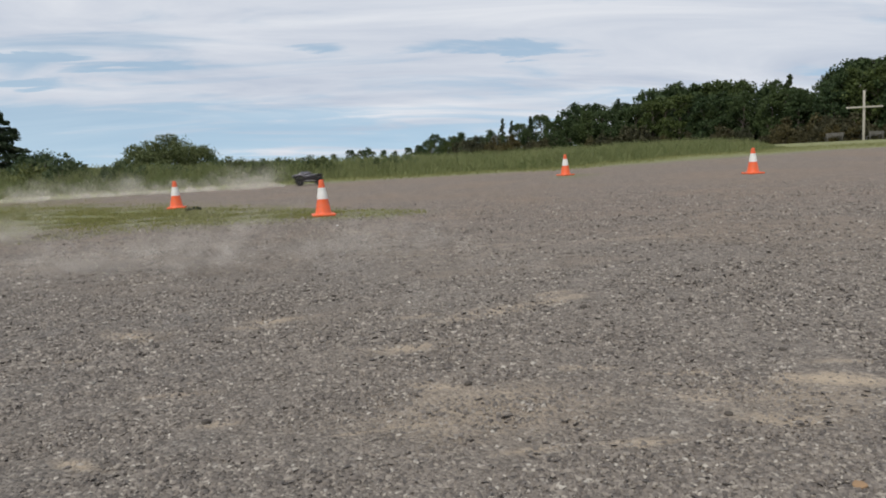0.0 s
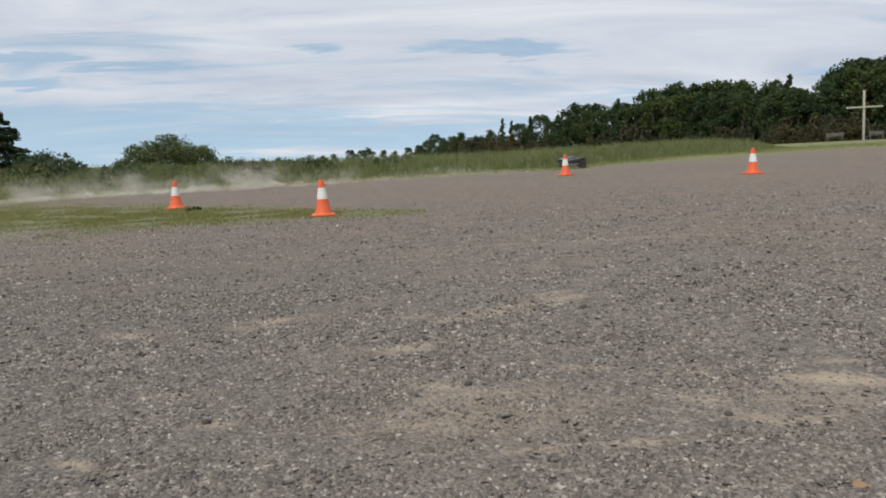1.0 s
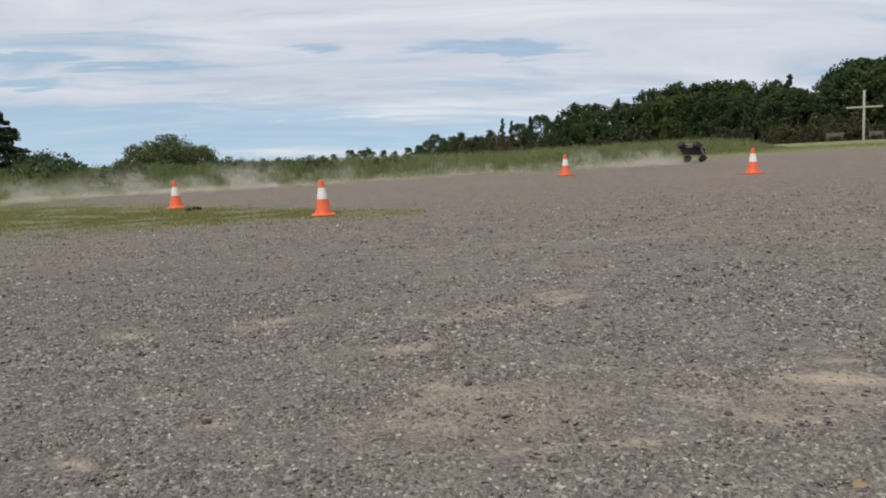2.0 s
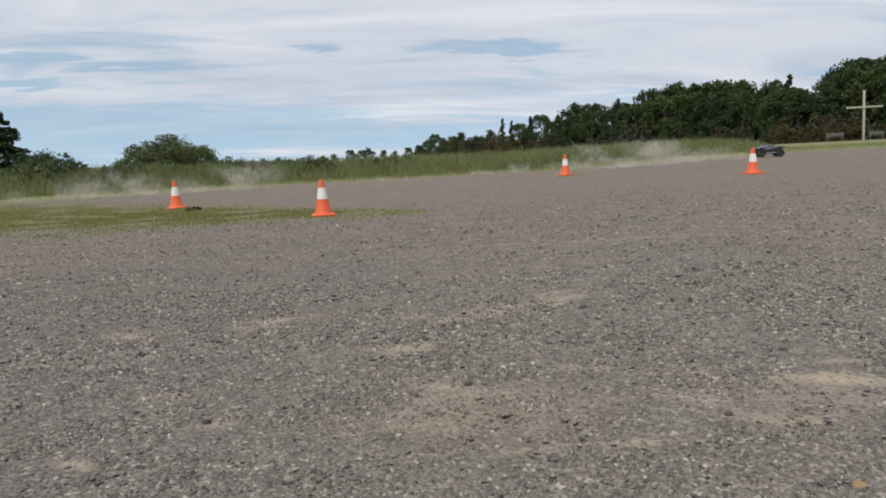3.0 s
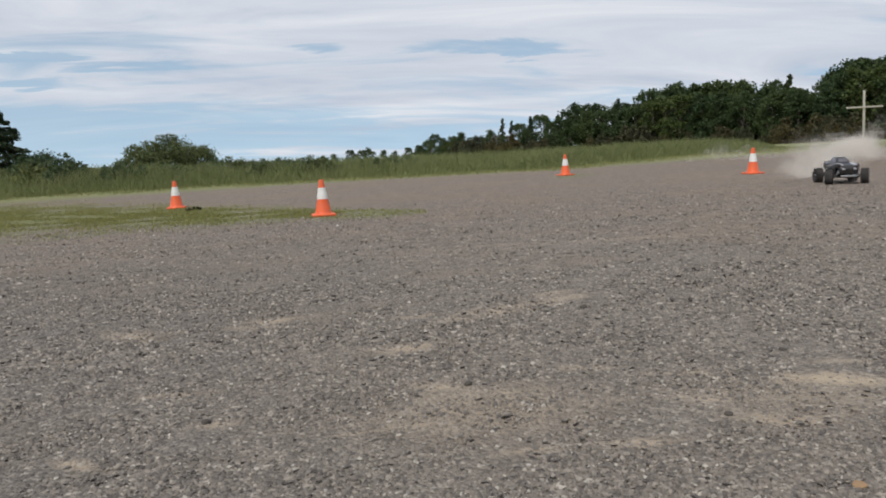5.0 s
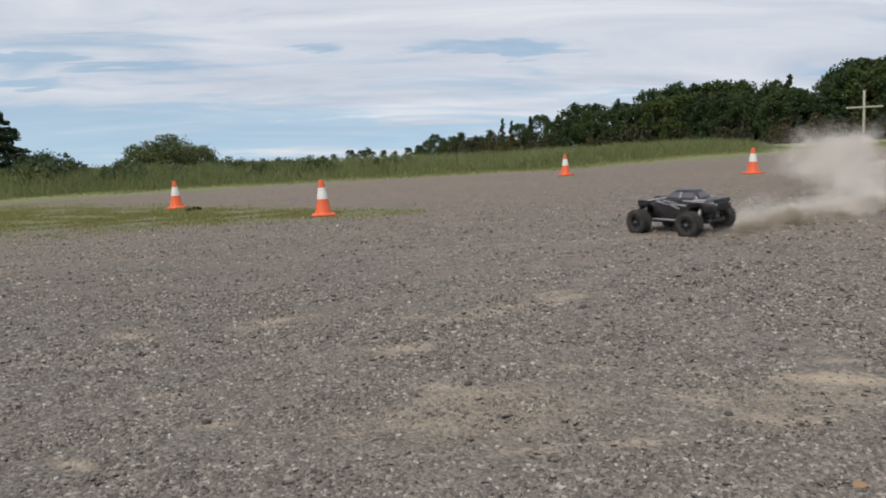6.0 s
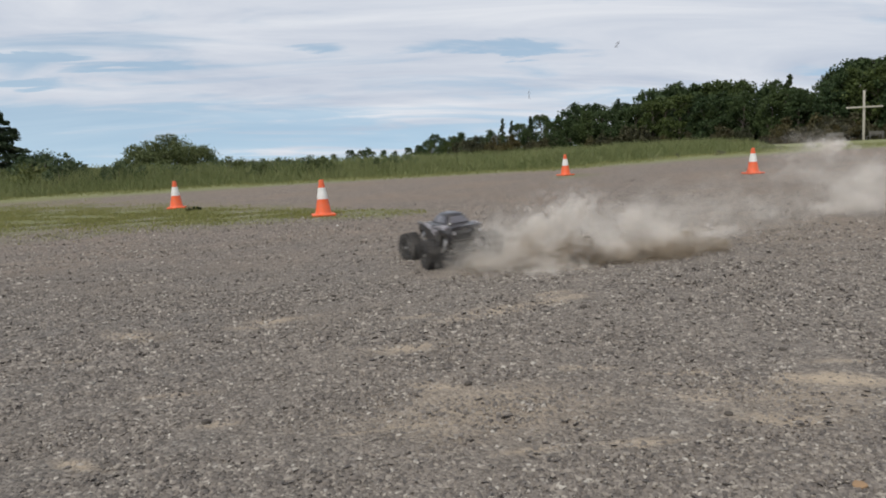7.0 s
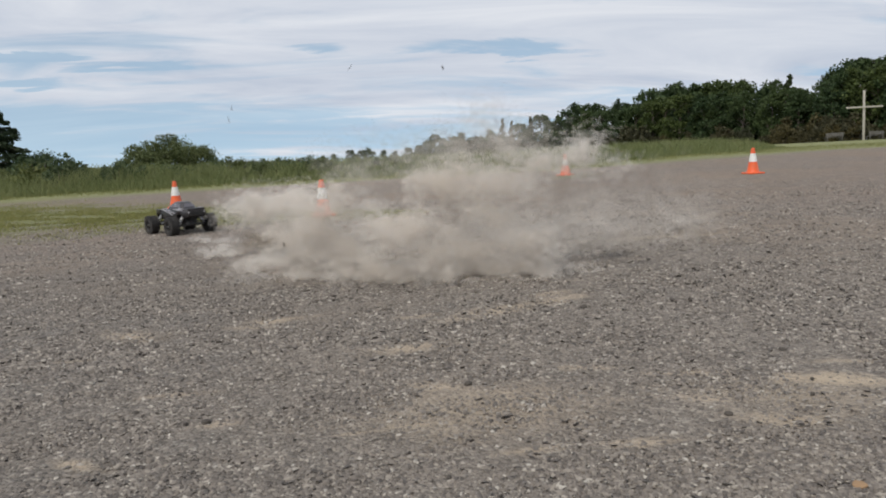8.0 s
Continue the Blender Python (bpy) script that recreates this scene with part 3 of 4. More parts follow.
def build_wood():
    rng = random.Random(4)
    far = pose(0, 0, -60)
    protos = []
    for s in range(6):
        protos.append(hang_on(broad_tree(100 + s, spread=(2.1, 2.7, 2.4, 2.0, 2.9, 2.3)[s], low=0.03),
                              "dense dark green broadleaf tree at the wood's edge", "tree", "trees of the wood"))
    conifers = [hang_on(conifer(200 + s, spread=(1.3, 1.0)[s]), "slim dark green conifer in the wood", "tree", "trees of the wood") for s in range(2)]
    browns = [hang_on(shrub(300 + s, SCRUB, "brush", 2.6, 1.5, 0.13), "brownish green brush below the wood", "bush", "brush along the wood") for s in range(2)]
    used = set()
    tall = {p: crown_top(p) * 0.965 for p in protos + conifers + browns}

    def place(proto, px, d, top_px=None, h=None, turn=0.0):
        x, y, z = at_view(px, d)
        if h is None:
            h = 0.811 + (296 - top_px) / 1304.8 * d - z
        s = max(0.15, h / tall[proto])
        m = pose(x, y, z - 0.05, 0, 0, turn) @ Matrix.Diagonal((s * rng.uniform(0.9, 1.15), s * rng.uniform(0.9, 1.15), s, 1))
        if proto not in used:
            used.add(proto)
            proto.matrix_basis = m
        else:
            copy_thing(proto, m).matrix_basis = m

    px = 575.0
    while px < 1660:
        d0 = float(np.interp(px, *zip(*DISTANCE)))
        top = float(np.interp(px, *zip(*SKYLINE)))
        for row in range(2):
            d = d0 * (1 + 0.12 * row) + rng.uniform(-2, 2)
            p = rng.choice(protos)
            if 870 < px < 1010 and row == 1 and rng.random() < 0.6 or rng.random() < 0.22:
                p = rng.choice(conifers)
            drop = (12 if p in conifers else 0) + (18, 3)[row] * (0.3 if px < 850 else 1) + rng.uniform(-2, 10)
            place(p, px + rng.uniform(-9, 9), d, top_px=top + drop, turn=rng.uniform(0, 360))
        if rng.random() < 0.6:
            place(rng.choice(browns), px + rng.uniform(-10, 10), d0 * 0.93, h=(0.035 if px > 800 else 0.012) * d0 * rng.uniform(0.6, 1.1), turn=rng.uniform(0, 360))
        if px > 1350:
            place(rng.choice(browns), px + rng.uniform(-10, 10), d0 * 0.84, h=0.022 * d0 * rng.uniform(0.6, 1.1), turn=rng.uniform(0, 360))
        px += 15 + rng.uniform(0, 7)
    for px, top in ((889, 213), (905, 217), (938, 209), (1092, 179), (1392, 138)):
        place(conifers[int(px) % 2], px, float(np.interp(px, *zip(*DISTANCE))) * 1.05, top_px=top, turn=px)


build_wood()


def build_near_bushes():
    def put(ob, px, d, top_px, proto_h, wide=1.0):
        x, y, z = at_view(px, d)
        s = (0.811 + (296 - top_px) / 1304.8 * d - z) / crown_top(ob) / 0.98
        ob.matrix_basis = pose(x, y, z - 0.03) @ Matrix.Diagonal((s * wide, s * wide, s, 1))
        return ob

    put(hang_on(shrub(410, LEAF_LIGHT, "bush", 2.4, 2.0, 0.055, 170, 130), "wide rounded green bush behind the tall grass", "bush"), 297, 33, 236, 2.35, 1.34)
    put(hang_on(shrub(411, LEAF, "bush", 2.0, 1.3, 0.06, 90, 110), "dark green bush beside a conifer", "bush"), 62, 36, 262, 2.0, 1.0)
    put(hang_on(conifer(412, 5.0, 2.4, 260, 0.10), "dark evergreen tree at the lot's far corner", "tree"), -8, 38, 196, 4.95, 1.45)
    rng = random.Random(9)
    proto = hang_on(shrub(413, LEAF_LIGHT, "weed", 0.9, 0.8, 0.05, 40, 40), "tall leafy weeds among the uncut grass", "weeds", "weeds in the uncut grass")
    first = True
    for px in (-30, -8, 12, 30, 48, 66, 84, 98, 110, 124, 138, 152, 168, 184, 198, 214, 236, 255, 280, 305, 330, 352, 374, 395, 418, 440, 455, 470, 488, 505, 522, 540, 566, 600, 630, 660, 690, 720):
        d = rng.uniform(23.5, 27)
        x, y, z = at_view(px, d)
        s = rng.uniform(0.75, 1.2) * (1.35 if px < 130 else 1.05 if px < 240 else 0.85 if px < 580 else 0.6)
        m = pose(x, y, z, 0, 0, rng.uniform(0, 360)) @ Matrix.Scale(s, 4)
        if first:
            proto.matrix_basis, first = m, False
        else:
            copy_thing(proto, m).matrix_basis = m
    # a dark weed tuft by the cone
    t = hang_on(shrub(414, WEED, "weed_tuft", 0.07, 0.14, 0.02, 16, 30), "low dark green weed tuft in the worn grass patch", "weeds")
    t.matrix_basis = on_lot(-3.93, 11.65)


build_near_bushes()

# ---- cross and benches ----


def wooden_cross():
    root = tagged(new("wooden_cross"), "tall pale weathered timber cross at the wood's edge", "cross")
    bm = bmesh.new()
    box(bm, -0.062, 0.062, -0.062, 0.062, -0.3, 3.30, 0.012)
    part("post", bm, POST, root)
    bm = bmesh.new()
    box(bm, -1.15, 1.15, -0.105, -0.065, 2.14, 2.25, 0.01)
    part("crossbar", bm, POST, root)
    x, y, z = at_view(1528, 50)
    root.matrix_basis = pose(x, y, z, 0, -2.5, -8) 
    return root


def park_bench():
    root = tagged(new("park_bench"), "grey weathered timber park bench with a slatted back", "bench", "benches by the cross")
    for sx in (-0.6, 0.6):
        bm = bmesh.new()
        box(bm, sx - 0.035, sx + 0.035, -0.25, -0.18, 0, 0.44, 0.006)
        box(bm, sx - 0.035, sx + 0.035, 0.16, 0.23, 0, 0.80, 0.006, pose(0, 0, 0, -4, 0, 0))
        box(bm, sx - 0.035, sx + 0.035, -0.27, 0.22, 0.36, 0.42, 0.006)
        part("leg_frame", bm, BENCH, root)
    for i in range(4):
        bm = bmesh.new()
        box(bm, -0.72, 0.72, -0.26 + i * 0.115, -0.16 + i * 0.115, 0.425, 0.455, 0.005)
        part("seat_slat", bm, BENCH, root)
    for i in range(3):
        bm = bmesh.new()
        box(bm, -0.72, 0.72, 0.175, 0.205, 0.52 + i * 0.105, 0.61 + i * 0.105, 0.005)
        part("back_slat", bm, BENCH, root)
    return root


wooden_cross()
_b = park_bench()
_x, _y, _z = at_view(1476, 53)
_b.matrix_basis = pose(_x, _y, _z - 0.06, 0, 4, 172) @ Matrix.Scale(0.82, 4)
_x, _y, _z = at_view(1548, 54)
copy_thing(_b, pose(_x, _y, _z - 0.04, 0, 2, 186))

# ---- traffic cones ----


def traffic_cone():
    root = tagged(new("traffic_cone"), "orange plastic traffic cone with a white sleeve", "traffic cone", "cones on the lot")
    bm = bmesh.new()
    box(bm, -0.145, 0.145, -0.145, 0.145, 0.0, 0.028, 0.009)
    part("base", bm, ORANGE, root)
    bm = bmesh.new()
    lo = lathe(bm, [(0.118, 0.026), (0.108, 0.036), (0.101, 0.05), (0.072, 0.20), (0.031, 0.438), (0.029, 0.452), (0.025, 0.457), (0.019, 0.456), (0.018, 0.43), (0.085, 0.05)], 40)
    part("body", bm, ORANGE, root)
    bm = bmesh.new()
    r = lambda z: 0.072 + (0.031 - 0.072) * (z - 0.20) / 0.238
    lathe(bm, [(r(0.215) - 0.002, 0.2145), (r(0.215) + 0.002, 0.216), (r(0.36) + 0.002, 0.359), (r(0.36) - 0.002, 0.3605)], 40)
    part("sleeve", bm, WHITE, root, "white reflective sleeve")
    return root


_c = traffic_cone()
_c.matrix_basis = on_lot(-4.483, 12.420, 12)
for _x, _y, _t in ((-1.523, 9.406, 14), (2.706, 16.351, 33), (5.541, 13.250, 9)):
    copy_thing(_c, on_lot(_x, _y, _t))
tagged(_c, "orange plastic traffic cone standing on the worn grass")

# ---- model truck ----
WHEEL_R, AXLE_X, AXLE_Y = 0.101, 0.240, 0.220


def wheel_on(truck, x, y):
    """A knobbly balloon tyre on a dished black rim; spins about its own y."""
    w = new("wheel")
    w.parent = truck
    w.matrix_basis = pose(x, y, WHEEL_R)
    side = 1 if y > 0 else -1
    turn = pose(0, 0, 0, -90 * side, 0, 0)
    bm = bmesh.new()
    prof = [(0.052, -0.040), (0.066, -0.049), (0.085, -0.050), (0.094, -0.044), (0.097, -0.022), (0.098, 0.0), (0.097, 0.022),
            (0.094, 0.044), (0.085, 0.050), (0.066, 0.049), (0.052, 0.040), (0.050, 0.0)]
    lathe(bm, prof + prof[:1], 40, turn)
    for i in range(22):
        a = 360 / 22 * i
        for zz, s in ((-0.026, 9), (0.026, -9)):
            m = turn @ pose(0, 0, zz, 0, 0, a + s / 2) @ pose(0.0965, 0, 0, s * 2, 0, 0)
            box(bm, -0.004, 0.0055, -0.0085, 0.0085, -0.021, 0.021, 0, m)
    part("tyre", bm, RUBBER, w, "dusty black knobbly rubber tyre")
    bm = bmesh.new()
    lathe(bm, [(0.053, 0.041), (0.050, 0.046), (0.046, 0.044), (0.043, 0.022), (0.014, 0.018), (0.013, 0.034), (0.002, 0.036)], 28, turn)
    for i in range(6):
        box(bm, 0.012, 0.046, -0.006, 0.006, 0.018, 0.034, 0, turn @ pose(0, 0, 0, 0, 0, 60 * i))
    part("rim", bm, BLACK, w, "black six-spoke rim")
    bm = bmesh.new()
    bmesh.ops.create_cone(bm, cap_ends=True, segments=6, radius1=0.010, radius2=0.009, depth=0.010, matrix=turn @ pose(0, 0, 0.040))
    part("wheel_nut", bm, METAL, w, "steel wheel nut")
    return w


def hull(x, lo, hi, hb, hm, ht, crown=0.006):
    """A cross-section of the body shell, from one sill over the deck to the other."""
    mid = lo + (hi - lo) * 0.55
    return [(x, -hb, lo), (x, -hm, mid), (x, -ht, hi - 0.006), (x, -ht + 0.012, hi), (x, 0, hi + crown),
            (x, ht - 0.012, hi), (x, ht, hi - 0.006), (x, hm, mid), (x, hb, lo)]


def build_truck():
    truck = tagged(new("toy_truck"), "dusty black radio-controlled monster truck with balloon tyres", "toy truck")
    # body shell with raised arches over the wheels
    bm = bmesh.new()
    rows = [(0.345, 0.170, 0.205, 0.100, 0.112, 0.100), (0.335, 0.150, 0.228, 0.128, 0.140, 0.126), (0.315, 0.165, 0.240, 0.138, 0.150, 0.136),
            (0.300, 0.205, 0.246, 0.146, 0.158, 0.142), (0.240, 0.222, 0.254, 0.150, 0.164, 0.146), (0.185, 0.208, 0.262, 0.148, 0.160, 0.144),
            (0.150, 0.140, 0.266, 0.142, 0.154, 0.140), (0.110, 0.125, 0.272, 0.142, 0.152, 0.138), (-0.020, 0.122, 0.278, 0.144, 0.153, 0.138),
            (-0.130, 0.128, 0.280, 0.140, 0.150, 0.134), (-0.160, 0.148, 0.280, 0.141, 0.153, 0.134), (-0.190, 0.210, 0.280, 0.144, 0.158, 0.136),
            (-0.240, 0.226, 0.280, 0.146, 0.160, 0.136), (-0.300, 0.212, 0.277, 0.144, 0.156, 0.134), (-0.325, 0.178, 0.275, 0.138, 0.150, 0.132),
            (-0.400, 0.188, 0.268, 0.130, 0.140, 0.126), (-0.418, 0.202, 0.258, 0.118, 0.128, 0.116)]
    loft(bm, [hull(*r) for r in rows])
    shell = part("body_shell", bm, PAINT, truck, "glossy black and violet pickup body")
    shell.matrix_basis = Matrix.Diagonal((0.95, 0.84, 1, 1))
    # cab
    bm = bmesh.new()

    def ring(z, x0, x1, hw, c):
        return [(x0, -hw + c, z), (x0 - c, -hw, z), (x1 + c, -hw, z), (x1, -hw + c, z), (x1, hw - c, z), (x1 + c, hw, z), (x0 - c, hw, z), (x0, hw - c, z)]

    loft(bm, [ring(0.262, 0.118, -0.262, 0.112, 0.025), ring(0.285, 0.096, -0.252, 0.104, 0.025), ring(0.335, 0.020, -0.208, 0.074, 0.025),
              ring(0.346, 0.002, -0.192, 0.064, 0.022), ring(0.350, -0.020, -0.165, 0.044, 0.02)])
    part("cab", bm, PAINT, shell, "black cab with a low roof")

    def pane(name, pts, out, label="dark tinted window"):
        b = bmesh.new()
        o = Vector(out)
        loft(b, [[Vector(p) - o * 0.003 for p in pts], [Vector(p) + o * 0.0025 for p in pts]])
        part(name, b, GLASS, shell, label, smooth=False)

    pane("windscreen", [(0.090, -0.076, 0.289), (0.090, 0.076, 0.289), (0.029, 0.050, 0.329), (0.029, -0.050, 0.329)], (0.5, 0, 0.86))
    pane("rear_window", [(-0.249, -0.074, 0.289), (-0.249, 0.074, 0.289), (-0.213, 0.049, 0.329), (-0.213, -0.049, 0.329)], (-0.75, 0, 0.65))
    for s in (-1, 1):
        pane("side_window", [(0.062, s * 0.1017, 0.289), (-0.065, s * 0.1017, 0.289), (-0.065, s * 0.0776, 0.329), (0.002, s * 0.0776, 0.329)], (0, s, 0.6))
        pane("quarter_window", [(-0.082, s * 0.1017, 0.289), (-0.218, s * 0.1017, 0.289), (-0.180, s * 0.0776, 0.329), (-0.082, s * 0.0776, 0.329)], (0, s, 0.6))
        b = bmesh.new()
        box(b, 0.150, 0.325, s * 0.100 - 0.034, s * 0.100 + 0.034, 0.0, 0.006, 0.0015, pose(0, 0, 0.290, 0, 7.3, 0))
        part("hood_stripe", b, SILVER, shell, "silver flash along the hood")
        b = bmesh.new()
        for x0, z0, w0, x1, z1, w1, y in ((-0.335, 0.258, 0.020, -0.130, 0.268, 0.006, 0.150), (-0.160, 0.226, 0.016, 0.015, 0.244, 0.004, 0.152),
                                          (-0.100, 0.205, 0.006, -0.010, 0.230, 0.010, 0.153), (0.020, 0.236, 0.004, 0.135, 0.258, 0.012, 0.150),
                                          (-0.340, 0.274, 0.008, -0.230, 0.276, 0.010, 0.136), (-0.060, 0.252, 0.004, 0.060, 0.262, 0.008, 0.149)):
            loft(b, [[(x0, s * (y - 0.012), z0), (x0, s * (y + 0.007), z0), (x0, s * (y + 0.006), z0 + w0), (x0, s * (y - 0.012), z0 + w0)],
                     [(x1, s * (y - 0.012), z1), (x1, s * (y + 0.006), z1), (x1, s * (y + 0.005), z1 + w1), (x1, s * (y - 0.012), z1 + w1)]])
        loft(b, [[(-0.066, s * 0.1050, 0.289), (-0.081, s * 0.1050, 0.289), (-0.081, s * 0.1000, 0.289), (-0.066, s * 0.1000, 0.289)],
                 [(-0.066, s * 0.0810, 0.331), (-0.081, s * 0.0810, 0.331), (-0.081, s * 0.0760, 0.331), (-0.066, s * 0.0760, 0.331)]])
        part("side_graphic", b, FLASH, shell, "silver side flashes without lettering")
        b = bmesh.new()
        loft(b, [[(0.20, s * 0.150, 0.245), (0.20, s * 0.164, 0.240), (0.20, s * 0.164, 0.262), (0.20, s * 0.150, 0.264)],
                 [(0.30, s * 0.138, 0.236), (0.30, s * 0.156, 0.225), (0.30, s * 0.156, 0.268), (0.30, s * 0.140, 0.272)],
                 [(0.338, s * 0.124, 0.216), (0.338, s * 0.140, 0.205), (0.338, s * 0.142, 0.262), (0.338, s * 0.128, 0.266)]])
        part("fender", b, PAINT, shell, "raised black front fender")
        b = bmesh.new()
        box(b, 0.336, 0.350, s * 0.080 - 0.024, s * 0.080 + 0.024, 0.192, 0.212, 0.004)
        part("headlight", b, SILVER, shell, "pale headlight decal")
        b = bmesh.new()
        box(b, -0.421, -0.405, s * 0.106 - 0.009, s * 0.106 + 0.009, 0.230, 0.252, 0.003)
        part("tail_light", b, SILVER, shell, "pale tail light decal")
        b = bmesh.new()
        rod(b, (0.150, s * 0.148, 0.116), (-0.150, s * 0.148, 0.116), 0.009, 10)
        for x in (0.13, -0.13):
            rod(b, (x, s * 0.148, 0.116), (x, s * 0.09, 0.105), 0.006, 8)
        part("side_bar", b, METAL, truck, "bright metal side bar")
    # no hollow is cut: a black panel stands for the bed's dark inside
    b = bmesh.new()
    box(b, -0.395, -0.258, -0.108, 0.108, 0.0, 0.005, 0.002, pose(0, 0, 0.262, 0, -4.0, 0))
    part("load_bed", b, BLACK, shell, "dull black panel standing for the dark hollow of the open bed")
    b = bmesh.new()
    for s in (-1, 1):
        box(b, -0.405, -0.245, s * 0.120 - 0.010, s * 0.120 + 0.010, 0.0, 0.020, 0.004, pose(0, 0, 0.246, 0, -4.5, 0))
    box(b, -0.416, -0.400, -0.124, 0.124, 0.255, 0.284, 0.004)
    part("bed_rail", b, PAINT, shell)
    b = bmesh.new()
    box(b, -0.428, -0.412, -0.085, 0.085, 0.200, 0.256, 0.004)
    for i in range(4):
        box(b, -0.432, -0.426, -0.078, 0.078, 0.206 + i * 0.013, 0.212 + i * 0.013, 0.001)
    part("tailgate", b, BLACK, shell, "ribbed black tailgate")
    b = bmesh.new()
    box(b, 0.343, 0.353, -0.052, 0.052, 0.182, 0.214, 0.003)
    for i in range(3):
        box(b, 0.352, 0.356, -0.048, 0.048, 0.187 + i * 0.009, 0.191 + i * 0.009, 0)
    part("grille", b, BLACK, shell, "black grille")
    # chassis
    b = bmesh.new()
    box(b, -0.26, 0.26, -0.085, 0.085, 0.082, 0.112, 0.012)
    box(b, -0.17, 0.17, -0.065, 0.065, 0.112, 0.165, 0.01)
    for s in (-1, 1):
        box(b, s * 0.24 - 0.05, s * 0.24 + 0.05, -0.055, 0.055, 0.085, 0.16, 0.012)
        box(b, s * 0.255 - 0.008, s * 0.255 + 0.008, -0.10, 0.10, 0.150, 0.215, 0.006)
    part("chassis", b, BLACK, truck, "black plastic chassis tub")
    for s, nm in ((1, "front_bumper"), (-1, "rear_bumper")):
        b = bmesh.new()
        box(b, min(s * 0.31, s * 0.345), max(s * 0.31, s * 0.345), -0.105, 0.105, 0.096, 0.122, 0.008)
        for y in (-0.045, 0.045):
            rod(b, (s * 0.25, y, 0.105), (s * 0.325, y, 0.109), 0.011, 8)
        if s < 0:
            rod(b, (-0.335, -0.09, 0.115), (-0.355, -0.05, 0.165), 0.006)
            rod(b, (-0.335, 0.09, 0.115), (-0.355, 0.05, 0.165), 0.006)
            rod(b, (-0.355, -0.05, 0.165), (-0.355, 0.05, 0.165), 0.006)
        part(nm, b, BLACK if s < 0 else METAL, truck, "scuffed bumper bar")
    for sx in (-1, 1):
        for sy in (-1, 1):
            b = bmesh.new()
            for dx in (-0.045, 0.045):
                rod(b, (sx * AXLE_X + dx, sy * 0.055, 0.092), (sx * AXLE_X + dx * 0.4, sy * 0.168, 0.095), 0.008, 8)
            rod(b, (sx * AXLE_X, sy * 0.06, 0.135), (sx * AXLE_X, sy * 0.168, 0.122), 0.006, 8)
            rod(b, (sx * AXLE_X, sy * 0.05, 0.108), (sx * AXLE_X, sy * 0.178, 0.101), 0.007, 8)
            part("suspension_arm", b, BLACK, truck)
            b = bmesh.new()
            x = sx * (AXLE_X + 0.018)
            rod(b, (x, sy * 0.088, 0.205), (x, sy * 0.118, 0.150), 0.014, 12)
            rod(b, (x, sy * 0.118, 0.150), (x, sy * 0.142, 0.104), 0.006, 10)
            for i in range(6):
                t = i / 5
                bmesh.ops.create_cone(b, cap_ends=True, segments=12, radius1=0.017, radius2=0.017, depth=0.0035,
                                      matrix=Matrix.Translation((x, sy * (0.100 + 0.038 * t), 0.182 - 0.068 * t)) @ pose(0, 0, 0, sy * 28, 0, 0))
            part("shock_absorber", b, METAL, truck, "coil-over shock absorber")
    wheels = [wheel_on(truck, sx * AXLE_X, sy * AXLE_Y) for sx in (1, -1) for sy in (1, -1)]
    return truck, wheels


TRUCK, WHEELS = build_truck()

